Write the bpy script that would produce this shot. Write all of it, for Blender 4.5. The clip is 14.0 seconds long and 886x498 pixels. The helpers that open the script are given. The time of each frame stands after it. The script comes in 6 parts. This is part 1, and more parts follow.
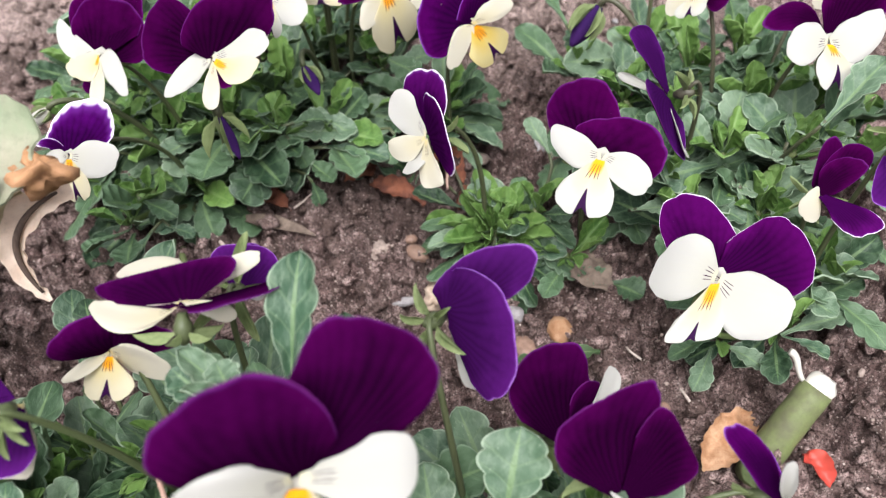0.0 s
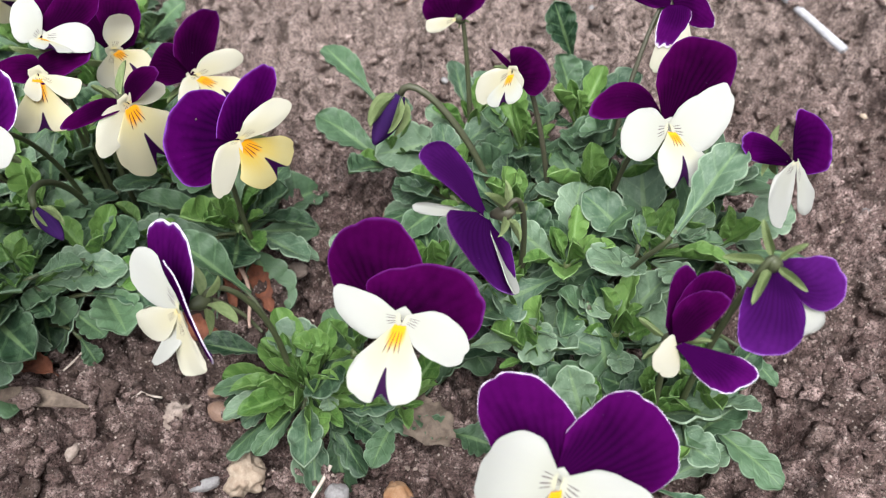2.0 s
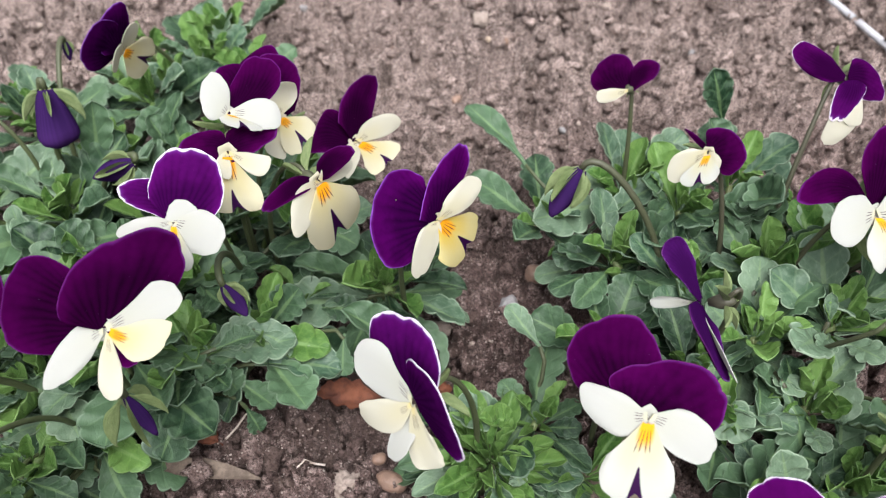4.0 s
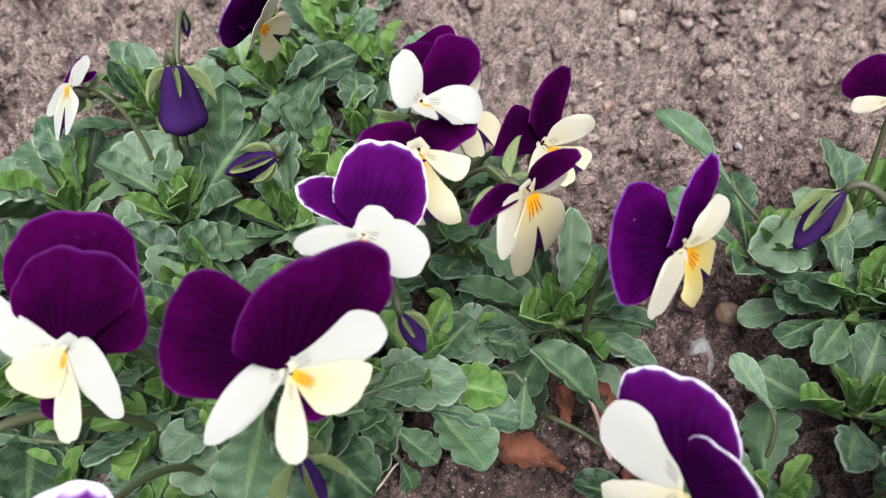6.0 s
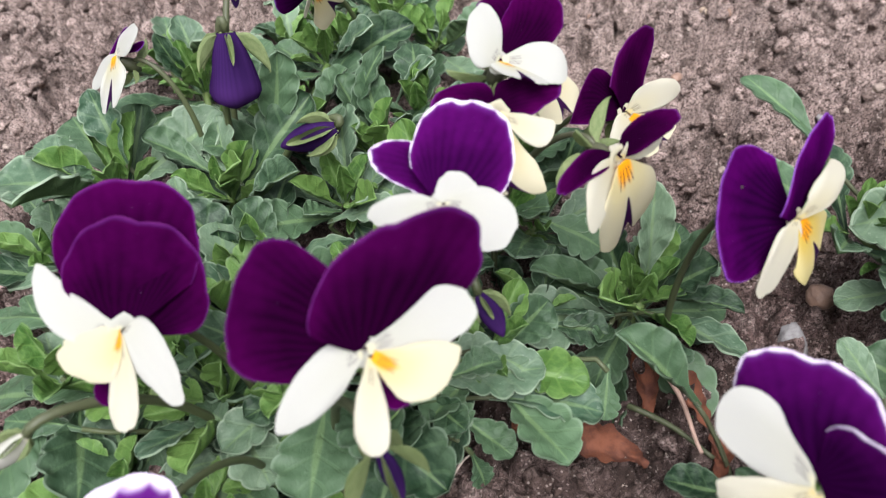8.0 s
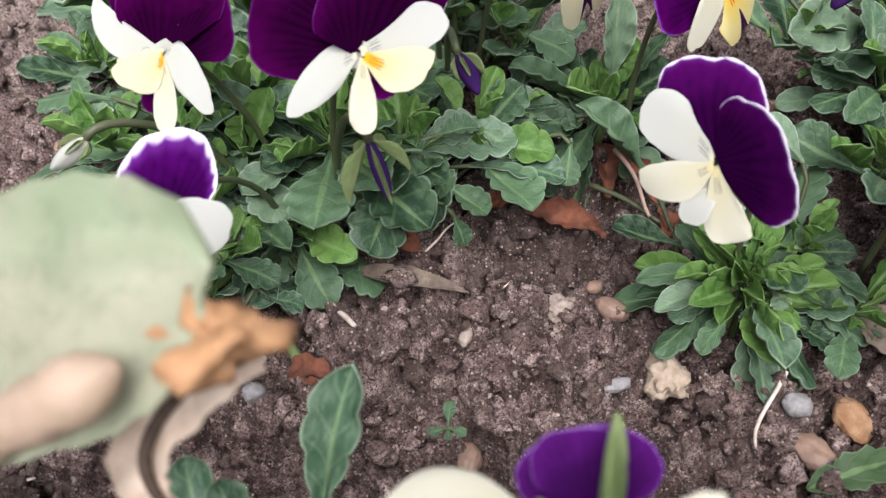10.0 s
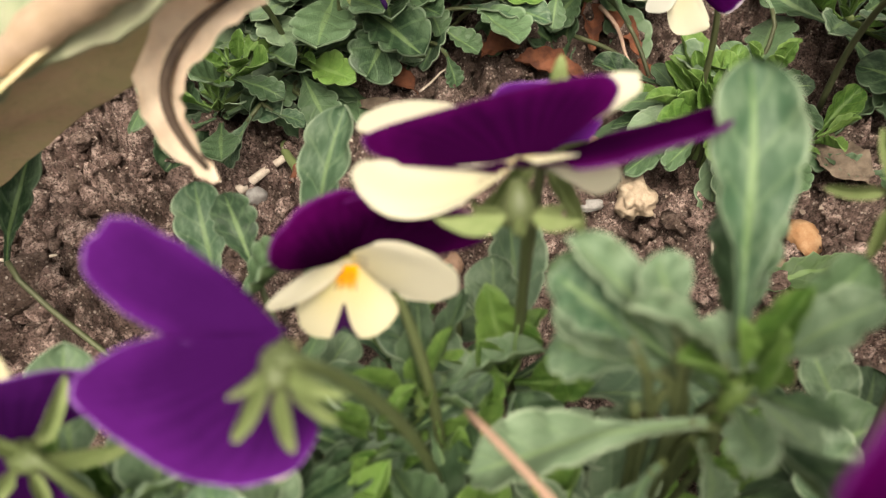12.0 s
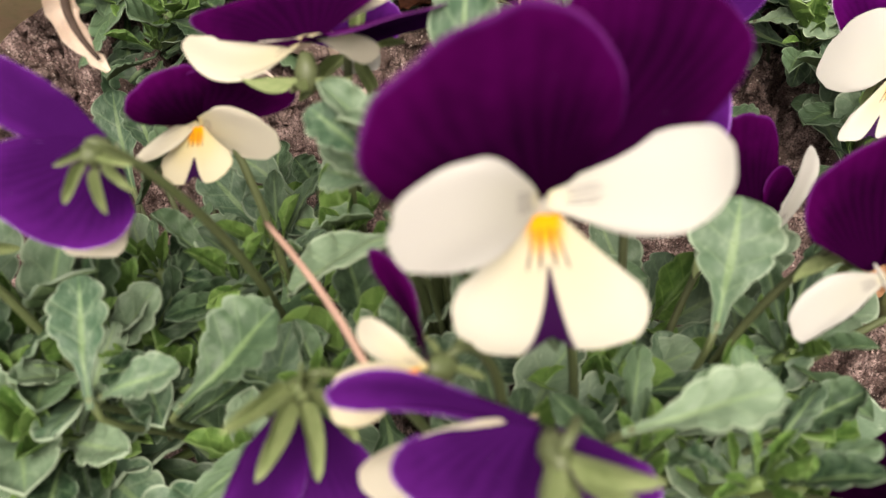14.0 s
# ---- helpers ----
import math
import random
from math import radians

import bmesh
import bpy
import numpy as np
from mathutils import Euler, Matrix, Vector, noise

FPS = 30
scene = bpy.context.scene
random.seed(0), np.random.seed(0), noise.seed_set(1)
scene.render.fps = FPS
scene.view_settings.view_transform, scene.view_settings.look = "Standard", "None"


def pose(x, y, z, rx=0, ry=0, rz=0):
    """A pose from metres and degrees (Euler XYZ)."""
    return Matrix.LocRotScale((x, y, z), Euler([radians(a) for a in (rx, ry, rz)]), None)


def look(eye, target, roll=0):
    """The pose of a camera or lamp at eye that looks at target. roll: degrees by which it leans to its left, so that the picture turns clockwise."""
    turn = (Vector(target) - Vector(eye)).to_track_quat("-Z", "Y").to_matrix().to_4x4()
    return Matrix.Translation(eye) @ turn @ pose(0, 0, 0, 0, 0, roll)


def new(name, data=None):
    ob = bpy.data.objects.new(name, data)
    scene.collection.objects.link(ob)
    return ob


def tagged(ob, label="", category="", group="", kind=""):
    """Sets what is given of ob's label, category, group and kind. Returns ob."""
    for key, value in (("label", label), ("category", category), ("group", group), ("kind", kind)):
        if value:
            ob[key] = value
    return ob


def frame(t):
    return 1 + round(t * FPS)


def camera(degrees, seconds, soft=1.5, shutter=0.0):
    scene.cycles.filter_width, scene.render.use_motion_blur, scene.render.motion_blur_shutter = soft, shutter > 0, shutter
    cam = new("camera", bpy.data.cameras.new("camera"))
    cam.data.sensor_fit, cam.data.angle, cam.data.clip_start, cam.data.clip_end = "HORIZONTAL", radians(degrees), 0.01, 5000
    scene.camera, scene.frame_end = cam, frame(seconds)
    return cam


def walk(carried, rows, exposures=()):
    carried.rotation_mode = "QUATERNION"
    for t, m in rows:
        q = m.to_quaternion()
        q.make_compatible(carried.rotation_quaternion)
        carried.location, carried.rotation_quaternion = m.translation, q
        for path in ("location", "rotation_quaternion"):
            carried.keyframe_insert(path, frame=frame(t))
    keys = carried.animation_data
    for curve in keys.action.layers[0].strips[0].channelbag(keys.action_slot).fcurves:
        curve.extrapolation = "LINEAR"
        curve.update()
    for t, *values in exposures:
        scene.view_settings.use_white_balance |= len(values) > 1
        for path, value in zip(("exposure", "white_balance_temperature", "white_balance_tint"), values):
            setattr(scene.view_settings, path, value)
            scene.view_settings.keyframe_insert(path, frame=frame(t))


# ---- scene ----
cam = camera(57.0, 14.0, 1.2)
PATH = [
    (0, (0.013, 0.006, 0.246), (-0.082, 1.326, -1.253), -4.4),
    (0.5, (0.023, 0.031, 0.248), (-0.013, 1.353, -1.252), -6.4),
    (1, (0.034, 0.052, 0.244), (0.053, 1.371, -1.259), -6.1),
    (1.5, (0.041, 0.066, 0.235), (0.101, 1.38, -1.272), -5.7),
    (2, (0.05, 0.077, 0.231), (0.171, 1.382, -1.279), -4.3),
    (2.5, (0.053, 0.082, 0.23), (0.22, 1.369, -1.292), -3.4),
    (3, (0.04, 0.1, 0.235), (0.237, 1.364, -1.302), -2.7),
    (3.5, (0.009, 0.105, 0.247), (0.193, 1.378, -1.284), -2.8),
    (3.7, (0.001, 0.104, 0.25), (0.183, 1.383, -1.277), -2.7),
    (5.8, (-0.051, 0.138, 0.228), (0.096, 1.451, -1.274), -0.5),
    (6, (-0.055, 0.145, 0.217), (0.084, 1.462, -1.282), -0.8),
    (6.5, (-0.067, 0.158, 0.203), (0.043, 1.478, -1.296), -1.7),
    (7, (-0.066, 0.17, 0.197), (0.043, 1.488, -1.304), -1.5),
    (7.2, (-0.07, 0.169, 0.198), (0.033, 1.491, -1.299), -2.0),
    (9.3, (-0.056, 0.113, 0.203), (-0.016, 1.379, -1.345), -3.5),
    (9.5, (-0.059, 0.107, 0.202), (-0.021, 1.364, -1.353), -3.4),
    (10, (-0.063, 0.092, 0.196), (-0.041, 1.335, -1.37), -3.6),
    (10.5, (-0.064, 0.078, 0.189), (-0.049, 1.31, -1.386), -3.2),
    (11, (-0.062, 0.065, 0.187), (-0.044, 1.293, -1.391), -2.6),
    (11.5, (-0.061, 0.055, 0.185), (-0.052, 1.272, -1.403), -2.5),
    (12, (-0.061, 0.044, 0.183), (-0.055, 1.251, -1.411), -2.1),
    (12.5, (-0.055, 0.032, 0.183), (-0.059, 1.241, -1.41), -2.0),
    (13, (-0.055, 0.019, 0.184), (-0.066, 1.219, -1.415), -2.0),
    (13.5, (-0.042, 0.009, 0.187), (-0.053, 1.199, -1.42), -1.9),
    (14, (-0.029, 0.004, 0.197), (-0.037, 1.195, -1.409), -1.7),
]
walk(cam, [(t, look(eye, target, roll)) for t, eye, target, roll in PATH],
     [(0, 0.38, 6250, 15), (2, 0.33, 6150, 10), (3.5, 0.28, 6150, 11), (9.5, 0.27, 6150, 14), (11, 0.24, 6550, 10), (12, 0.52, 7900, 8), (12.6, 0.6, 8000, 17), (13.4, 0.58, 7700, 18), (14, 0.38, 7400, 17)])
cam.data.dof.use_dof, cam.data.dof.focus_distance, cam.data.dof.aperture_fstop = True, 0.235, 19.0
SKY, SUN = 0.22, 4.05
# ---- light ----
world = bpy.data.worlds.new("sky")
scene.world = world
world.use_nodes = True
wn, wl = world.node_tree.nodes, world.node_tree.links
sky = wn.new("ShaderNodeTexSky")
sky.sky_type, sky.sun_disc = "NISHITA", False
sky.sun_elevation, sky.sun_rotation = radians(66), radians(180)
sky.dust_density, sky.air_density = 5.0, 1.0
veil = wn.new("ShaderNodeHueSaturation")
veil.inputs["Saturation"].default_value = 0.12
wl.new(sky.outputs["Color"], veil.inputs["Color"])
wl.new(veil.outputs["Color"], wn["Background"].inputs["Color"])
wn["Background"].inputs["Strength"].default_value = SKY
sun = new("sun", bpy.data.lights.new("sun", "SUN"))
sun.data.energy, sun.data.angle, sun.data.color = SUN, radians(42), (1.0, 0.965, 0.935)
sun.rotation_euler = Euler((radians(24), 0, 0))

# ---- materials ----


def material(name):
    m = bpy.data.materials.new(name)
    m.use_nodes = True
    m.node_tree.nodes.clear()
    return m, m.node_tree


def node(tree, kind, ins=None, operation="", use_clamp=False, interpolation_type="", uv_map=""):
    n = tree.nodes.new("ShaderNode" + kind)
    if operation:
        n.operation, n.use_clamp = operation, use_clamp
    if interpolation_type:
        n.interpolation_type = interpolation_type
    if uv_map:
        n.uv_map = uv_map
    for k, v in (ins or {}).items():
        if isinstance(v, bpy.types.NodeSocket):
            tree.links.new(v, n.inputs[k])
        else:
            n.inputs[k].default_value = v
    return n


def calc(tree, op, a, b=0.0, clamp=False):
    return node(tree, "Math", {0: a, 1: b}, operation=op, use_clamp=clamp).outputs[0]


def blend(tree, f, a, b):
    n = node(tree, "MixRGB", {"Fac": f, "Color1": a, "Color2": b})
    return n.outputs[0]


def step(tree, x, lo, hi):
    return node(tree, "MapRange", {0: x, 1: lo, 2: hi, 3: 0.0, 4: 1.0}, interpolation_type="SMOOTHSTEP").outputs[0]


def rgb(r, g, b):
    return (r, g, b, 1.0)


def finish(tree, colour, rough, bump=None, sheen=0.0, through_light=0.0, height=0.0003, spec=0.4):
    bs = node(tree, "BsdfPrincipled", {"Base Color": colour, "Roughness": rough, "Sheen Weight": sheen, "Specular IOR Level": spec})
    if bump is not None:
        b = node(tree, "Bump", {"Height": bump, "Strength": 0.6, "Distance": height})
        tree.links.new(b.outputs[0], bs.inputs["Normal"])
    shader = bs.outputs[0]
    if through_light:
        tr = node(tree, "BsdfTranslucent", {"Color": colour})
        shader = node(tree, "MixShader", {0: through_light, 1: shader, 2: tr.outputs[0]}).outputs[0]
    out = node(tree, "OutputMaterial")
    tree.links.new(shader, out.inputs["Surface"])


def local_noise(tree, scale, detail=4.0, rough=0.6):
    tc = node(tree, "TexCoord")
    return node(tree, "TexNoise", {"Vector": tc.outputs["Object"], "Scale": scale, "Detail": detail, "Roughness": rough}).outputs["Fac"]


def place_noise(tree, scale, detail=4.0, rough=0.6):
    g = node(tree, "NewGeometry")
    return node(tree, "TexNoise", {"Vector": g.outputs["Position"], "Scale": scale, "Detail": detail, "Roughness": rough}).outputs["Fac"]


def petal_uv(tree):
    uv = node(tree, "UVMap", uv_map="petal")
    xy = node(tree, "SeparateXYZ", {0: uv.outputs[0]})
    return xy.outputs[0], xy.outputs[1]


def veins(tree, u, count):
    """Fine lines that fan out from the petal's base."""
    wob = local_noise(tree, 6.0, 2.0)
    a = calc(tree, "ADD", calc(tree, "MULTIPLY", u, count), calc(tree, "MULTIPLY", wob, 1.6))
    return calc(tree, "ABSOLUTE", calc(tree, "SINE", a))


def purple_petal(name, edge, edge_in, deep, mid, rim):
    m, t = material(name)
    u, v = petal_uv(t)
    n = local_noise(t, 3.0)
    wob = calc(t, "ADD", v, calc(t, "MULTIPLY", calc(t, "SUBTRACT", n, 0.5), 0.016 + edge_in))
    col = blend(t, step(t, calc(t, "ADD", v, calc(t, "MULTIPLY", calc(t, "SUBTRACT", n, 0.5), 0.7)), 0.46, 1.12), rgb(*deep), rgb(*(c * 1.25 for c in mid)))
    col = blend(t, calc(t, "MULTIPLY", veins(t, u, 26.0), 0.16), col, rgb(*(c * 1.7 for c in mid)))
    col = blend(t, calc(t, "MULTIPLY", step(t, local_noise(t, 9.0), 0.45, 0.75), 0.25), col, rgb(*(c * 0.55 for c in mid)))
    col = blend(t, calc(t, "MULTIPLY", step(t, local_noise(t, 70.0, 1.0), 0.80, 0.84), 0.35), col, rgb(0.3, 0.2, 0.35))
    wob = calc(t, "ADD", wob, calc(t, "MULTIPLY", calc(t, "SUBTRACT", veins(t, u, 19.0), 0.5), edge_in * 0.7))
    col = blend(t, calc(t, "MULTIPLY", step(t, wob, 1.0 - edge - edge_in * 3.0, 1.0), min(0.5, 0.2 + edge_in * 6.0)), col, rgb(0.16, 0.035, 0.27))
    col = blend(t, step(t, wob, 1.0 - edge - edge_in * 0.8, 1.0 - edge * 0.3), col, rgb(*rim))
    finish(t, col, 0.75, bump=calc(t, "ADD", calc(t, "MULTIPLY", veins(t, u, 26.0), 0.4), local_noise(t, 40.0)), through_light=0.08, height=0.00006, spec=0.0)
    return m


def pale_petal(name, base, tip, gold, gold_reach, lines, mark=(), reach_lines=0.27):
    m, t = material(name)
    u, v = petal_uv(t)
    n = local_noise(t, 4.0)
    col = blend(t, step(t, calc(t, "ADD", v, calc(t, "MULTIPLY", n, 0.2)), 0.2, 0.95), rgb(*base), rgb(*tip))
    col = blend(t, calc(t, "MULTIPLY", veins(t, u, 22.0), 0.04), col, rgb(0.62, 0.6, 0.42))
    au = calc(t, "ABSOLUTE", u)
    reach = calc(t, "SUBTRACT", gold_reach, calc(t, "MULTIPLY", au, gold_reach * 0.95))
    g = calc(t, "SUBTRACT", 1.0, step(t, calc(t, "SUBTRACT", calc(t, "ADD", v, calc(t, "MULTIPLY", n, 0.08)), reach), -0.06, 0.10))
    col = blend(t, g, col, rgb(*gold))
    if lines:
        w = calc(t, "ABSOLUTE", calc(t, "SINE", calc(t, "MULTIPLY", u, lines)))
        near = calc(t, "SUBTRACT", 1.0, step(t, v, reach_lines, reach_lines + 0.06))
        far = step(t, v, 0.08, 0.11)
        line = calc(t, "MULTIPLY", calc(t, "MULTIPLY", step(t, w, 0.90, 0.965), near), far)
        line = calc(t, "MULTIPLY", line, calc(t, "SUBTRACT", 1.0, step(t, au, 0.26, 0.30)))
        col = blend(t, line, col, rgb(0.05, 0.01, 0.04))
    if mark:
        wide = calc(t, "MULTIPLY", calc(t, "SUBTRACT", v, mark[0]), mark[1])
        inside = calc(t, "SUBTRACT", 1.0, step(t, calc(t, "SUBTRACT", au, wide), -0.015, 0.015))
        col = blend(t, calc(t, "MULTIPLY", inside, step(t, v, mark[0] + 0.08, mark[0] + 0.12)), col, rgb(0.03, 0.003, 0.045))
    finish(t, col, 0.6, bump=calc(t, "ADD", calc(t, "MULTIPLY", veins(t, u, 22.0), 0.3), local_noise(t, 25.0)), through_light=0.48, height=0.00004, spec=0.1)
    return m


PLUM = purple_petal("plum_petal", 0.006, 0.010, (0.0070, 0.0004, 0.0072), (0.029, 0.0006, 0.026), (0.085, 0.012, 0.09))
VIOLET = purple_petal("violet_petal", 0.008, 0.014, (0.009, 0.0005, 0.013), (0.040, 0.0009, 0.048), (0.17, 0.05, 0.30))
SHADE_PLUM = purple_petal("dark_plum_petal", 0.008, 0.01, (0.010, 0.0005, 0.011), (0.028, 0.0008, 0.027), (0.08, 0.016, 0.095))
EDGED = purple_petal("edged_petal", 0.005, 0.006, (0.011, 0.0006, 0.014), (0.040, 0.0012, 0.045), (0.62, 0.54, 0.66))
DUSK = purple_petal("dusky_violet_petal", 0.01, 0.01, (0.012, 0.002, 0.028), (0.045, 0.008, 0.085), (0.12, 0.05, 0.2))
FRILLED = purple_petal("frilled_petal", 0.05, 0.06, (0.010, 0.0006, 0.015), (0.042, 0.0016, 0.068), (0.66, 0.58, 0.72))
RIMMED = purple_petal("rimmed_petal", 0.014, 0.024, (0.014, 0.0008, 0.02), (0.046, 0.002, 0.058), (0.66, 0.58, 0.70))
BACK = purple_petal("petal_back", 0.008, 0.01, (0.021, 0.0025, 0.036), (0.042, 0.005, 0.070), (0.22, 0.10, 0.34))
DARK = purple_petal("dark_bud_petal", 0.01, 0.01, (0.020, 0.008, 0.045), (0.040, 0.014, 0.078), (0.1, 0.05, 0.2))
WHITE = pale_petal("white_side_petal", (0.53, 0.53, 0.46), (0.54, 0.54, 0.50), (0.70, 0.67, 0.46), 0.10, 21.0, (), 0.20)
CREAM = pale_petal("cream_side_petal", (0.60, 0.56, 0.39), (0.61, 0.585, 0.48), (0.70, 0.60, 0.28), 0.12, 21.0, (), 0.20)
LIP_WHITE = pale_petal("white_lip_petal", (0.57, 0.54, 0.36), (0.57, 0.57, 0.52), (0.85, 0.43, 0.010), 0.30, 19.0, (0.46, 0.2))
LIP_CREAM = pale_petal("cream_lip_petal", (0.61, 0.54, 0.28), (0.62, 0.58, 0.42), (0.83, 0.38, 0.008), 0.32, 19.0, (0.46, 0.2))
LIP_GOLD = pale_petal("golden_lip_petal", (0.66, 0.49, 0.08), (0.66, 0.58, 0.28), (0.82, 0.38, 0.01), 0.36, 19.0, (0.46, 0.2))
LIP_FAN = pale_petal("gold_based_lip_petal", (0.61, 0.53, 0.26), (0.62, 0.58, 0.42), (0.83, 0.40, 0.008), 0.34, 19.0)
LIP_SPLIT = pale_petal("split_cream_lip_petal", (0.60, 0.56, 0.40), (0.61, 0.60, 0.51), (0.83, 0.40, 0.008), 0.24, 19.0, (0.24, 0.15))


def leaf_material(name, dark, light, rim, back=False, flecks=0.14, margin=0.32):
    m, t = material(name)
    u, v = petal_uv(t)
    au = calc(t, "ABSOLUTE", u)
    who = node(t, "ObjectInfo").outputs["Random"]
    col = blend(t, who, rgb(*dark), rgb(*light))
    side = calc(t, "ABSOLUTE", calc(t, "SINE", calc(t, "ADD", calc(t, "MULTIPLY", v, 17.0), calc(t, "MULTIPLY", au, -3.5))))
    vein = calc(t, "MULTIPLY", step(t, side, 0.94, 0.995), 0.18)
    blot = step(t, local_noise(t, 3.0, 6.0, 0.7), 0.42, 0.66)
    col = blend(t, calc(t, "MULTIPLY", blot, 0.42), col, rgb(light[0] * 1.7, light[1] * 1.5, light[2] * 1.7))
    fleck = step(t, local_noise(t, 14.0, 3.0), 0.64, 0.72)
    col = blend(t, calc(t, "MULTIPLY", fleck, flecks), col, rgb(*rim))
    col = blend(t, vein, col, rgb(light[0] * 1.6, light[1] * 1.5, light[2] * 1.4))
    ribs = calc(t, "SUBTRACT", 1.0, step(t, calc(t, "SUBTRACT", au, calc(t, "MULTIPLY", calc(t, "SUBTRACT", 1.0, v), 0.22)), -0.02, 0.06))
    col = blend(t, calc(t, "MULTIPLY", ribs, 0.36), col, rgb(0.20, 0.30, 0.12))
    col = blend(t, calc(t, "MULTIPLY", step(t, au, 0.90, 0.97), margin), col, rgb(*rim))
    b = calc(t, "ADD", calc(t, "MULTIPLY", vein, -1.0), calc(t, "MULTIPLY", local_noise(t, 9.0), 0.8))
    finish(t, col, 0.45 if not back else 0.6, bump=b, through_light=0.13, height=0.0008, spec=0.24)
    return m


LEAF = leaf_material("viola_leaf", (0.010, 0.029, 0.013), (0.072, 0.128, 0.064), (0.26, 0.34, 0.24))
LEAF_YOUNG = leaf_material("viola_leaf_young", (0.038, 0.098, 0.018), (0.112, 0.205, 0.050), (0.22, 0.31, 0.13))
LEAF_PALE = leaf_material("viola_leaf_pale", (0.032, 0.074, 0.040), (0.128, 0.192, 0.116), (0.34, 0.42, 0.30), flecks=0.30, margin=0.5)
LEAF_BACK = leaf_material("viola_leaf_back", (0.036, 0.066, 0.026), (0.062, 0.102, 0.044), (0.22, 0.28, 0.17), True)


def plain(name, a, b, scale, rough, bump_scale=None, through_light=0.0, height=0.0005, world_space=False, sp=0.35):
    """Two tones broken up by a noise of the given scale, with fine grain."""
    m, t = material(name)
    f = place_noise if world_space else local_noise
    n, fine = f(t, scale, 5.0, 0.65), f(t, (bump_scale or scale * 6), 5.0, 0.7)
    col = blend(t, step(t, n, 0.35, 0.68), rgb(*a), rgb(*b))
    col = blend(t, calc(t, "MULTIPLY", step(t, fine, 0.45, 0.75), 0.4), col, rgb(*(c * 0.55 for c in a)))
    finish(t, col, rough, bump=fine, through_light=through_light, height=height, spec=sp)
    return m


STEM = plain("green_stem", (0.09, 0.16, 0.04), (0.13, 0.14, 0.06), 3.0, 0.5, 40.0)
OLD_STALK = plain("old_green_stalk", (0.125, 0.155, 0.055), (0.085, 0.085, 0.045), 90.0, 0.6, 500.0)
STEM_DARK = plain("brownish_stem", (0.070, 0.095, 0.035), (0.050, 0.045, 0.030), 3.0, 0.5, 40.0)
SEPAL = plain("sepal_green", (0.20, 0.245, 0.105), (0.115, 0.165, 0.055), 2.5, 0.6, 18.0, 0.15)
BROWN_LEAF = plain("dry_brown_leaf", (0.19, 0.070, 0.038), (0.085, 0.034, 0.024), 160.0, 0.75, 900.0, 0.08, sp=0.2, height=0.0008)
GREY_LEAF = plain("dry_grey_leaf", (0.20, 0.155, 0.12), (0.095, 0.072, 0.056), 220.0, 0.8, 1100.0, sp=0.2, height=0.0008)
DRIED = plain("dried_tan_leaf", (0.80, 0.68, 0.56), (0.72, 0.58, 0.46), 150.0, 0.6, 700.0, 0.45, height=0.0003)
RUST_KNOT = plain("rust_knot", (0.44, 0.24, 0.12), (0.36, 0.19, 0.085), 300.0, 0.7, 900.0, 0.2)
FOLD_SHADE = plain("fold_shade", (0.035, 0.022, 0.016), (0.06, 0.04, 0.028), 300.0, 0.8, 900.0)
RUST_LEAF = plain("rust_leaf", (0.28, 0.14, 0.065), (0.42, 0.26, 0.15), 180.0, 0.7, 800.0, 0.1)
TULIP = plain("tulip_leaf", (0.24, 0.29, 0.18), (0.33, 0.32, 0.23), 40.0, 0.45, 300.0, 0.25)
TULIP_EDGE = plain("tulip_leaf_withering", (0.44, 0.32, 0.24), (0.33, 0.24, 0.16), 60.0, 0.5, 260.0, 0.2)
TULIP_UNDER = plain("tulip_leaf_underside", (0.50, 0.44, 0.25), (0.58, 0.42, 0.29), 70.0, 0.5, 420.0, 0.15)
TWIG = plain("dry_twig", (0.60, 0.52, 0.45), (0.42, 0.34, 0.28), 300.0, 0.8, 1200.0)
GREY_WOOD = plain("weathered_wood", (0.44, 0.43, 0.44), (0.34, 0.33, 0.34), 200.0, 0.8, 900.0)
PINK_STEM = plain("pink_stalk", (0.32, 0.20, 0.15), (0.42, 0.29, 0.23), 5.0, 0.55, 25.0)
RED = plain("red_petal", (0.40, 0.035, 0.025), (0.48, 0.14, 0.09), 3.0, 0.5, 12.0, 0.15)
PEBBLE_BROWN = plain("brown_pebble", (0.25, 0.16, 0.115), (0.18, 0.115, 0.085), 240.0, 0.45, 1300.0, height=0.0003)
STONE_TAN = plain("tan_stone", (0.46, 0.37, 0.28), (0.36, 0.27, 0.20), 330.0, 0.9, 1500.0, height=0.0022, sp=0.1)
STONE_GREY = plain("grey_stone", (0.25, 0.24, 0.235), (0.17, 0.155, 0.15), 300.0, 0.65, 1200.0)
STONE_WHITE = plain("white_crumb", (0.38, 0.31, 0.265), (0.27, 0.21, 0.175), 400.0, 0.9, 1500.0, height=0.002, sp=0.1)
CUT_END = plain("cut_white_end", (0.62, 0.60, 0.54), (0.5, 0.48, 0.4), 3.0, 0.5, 14.0, 0.2)


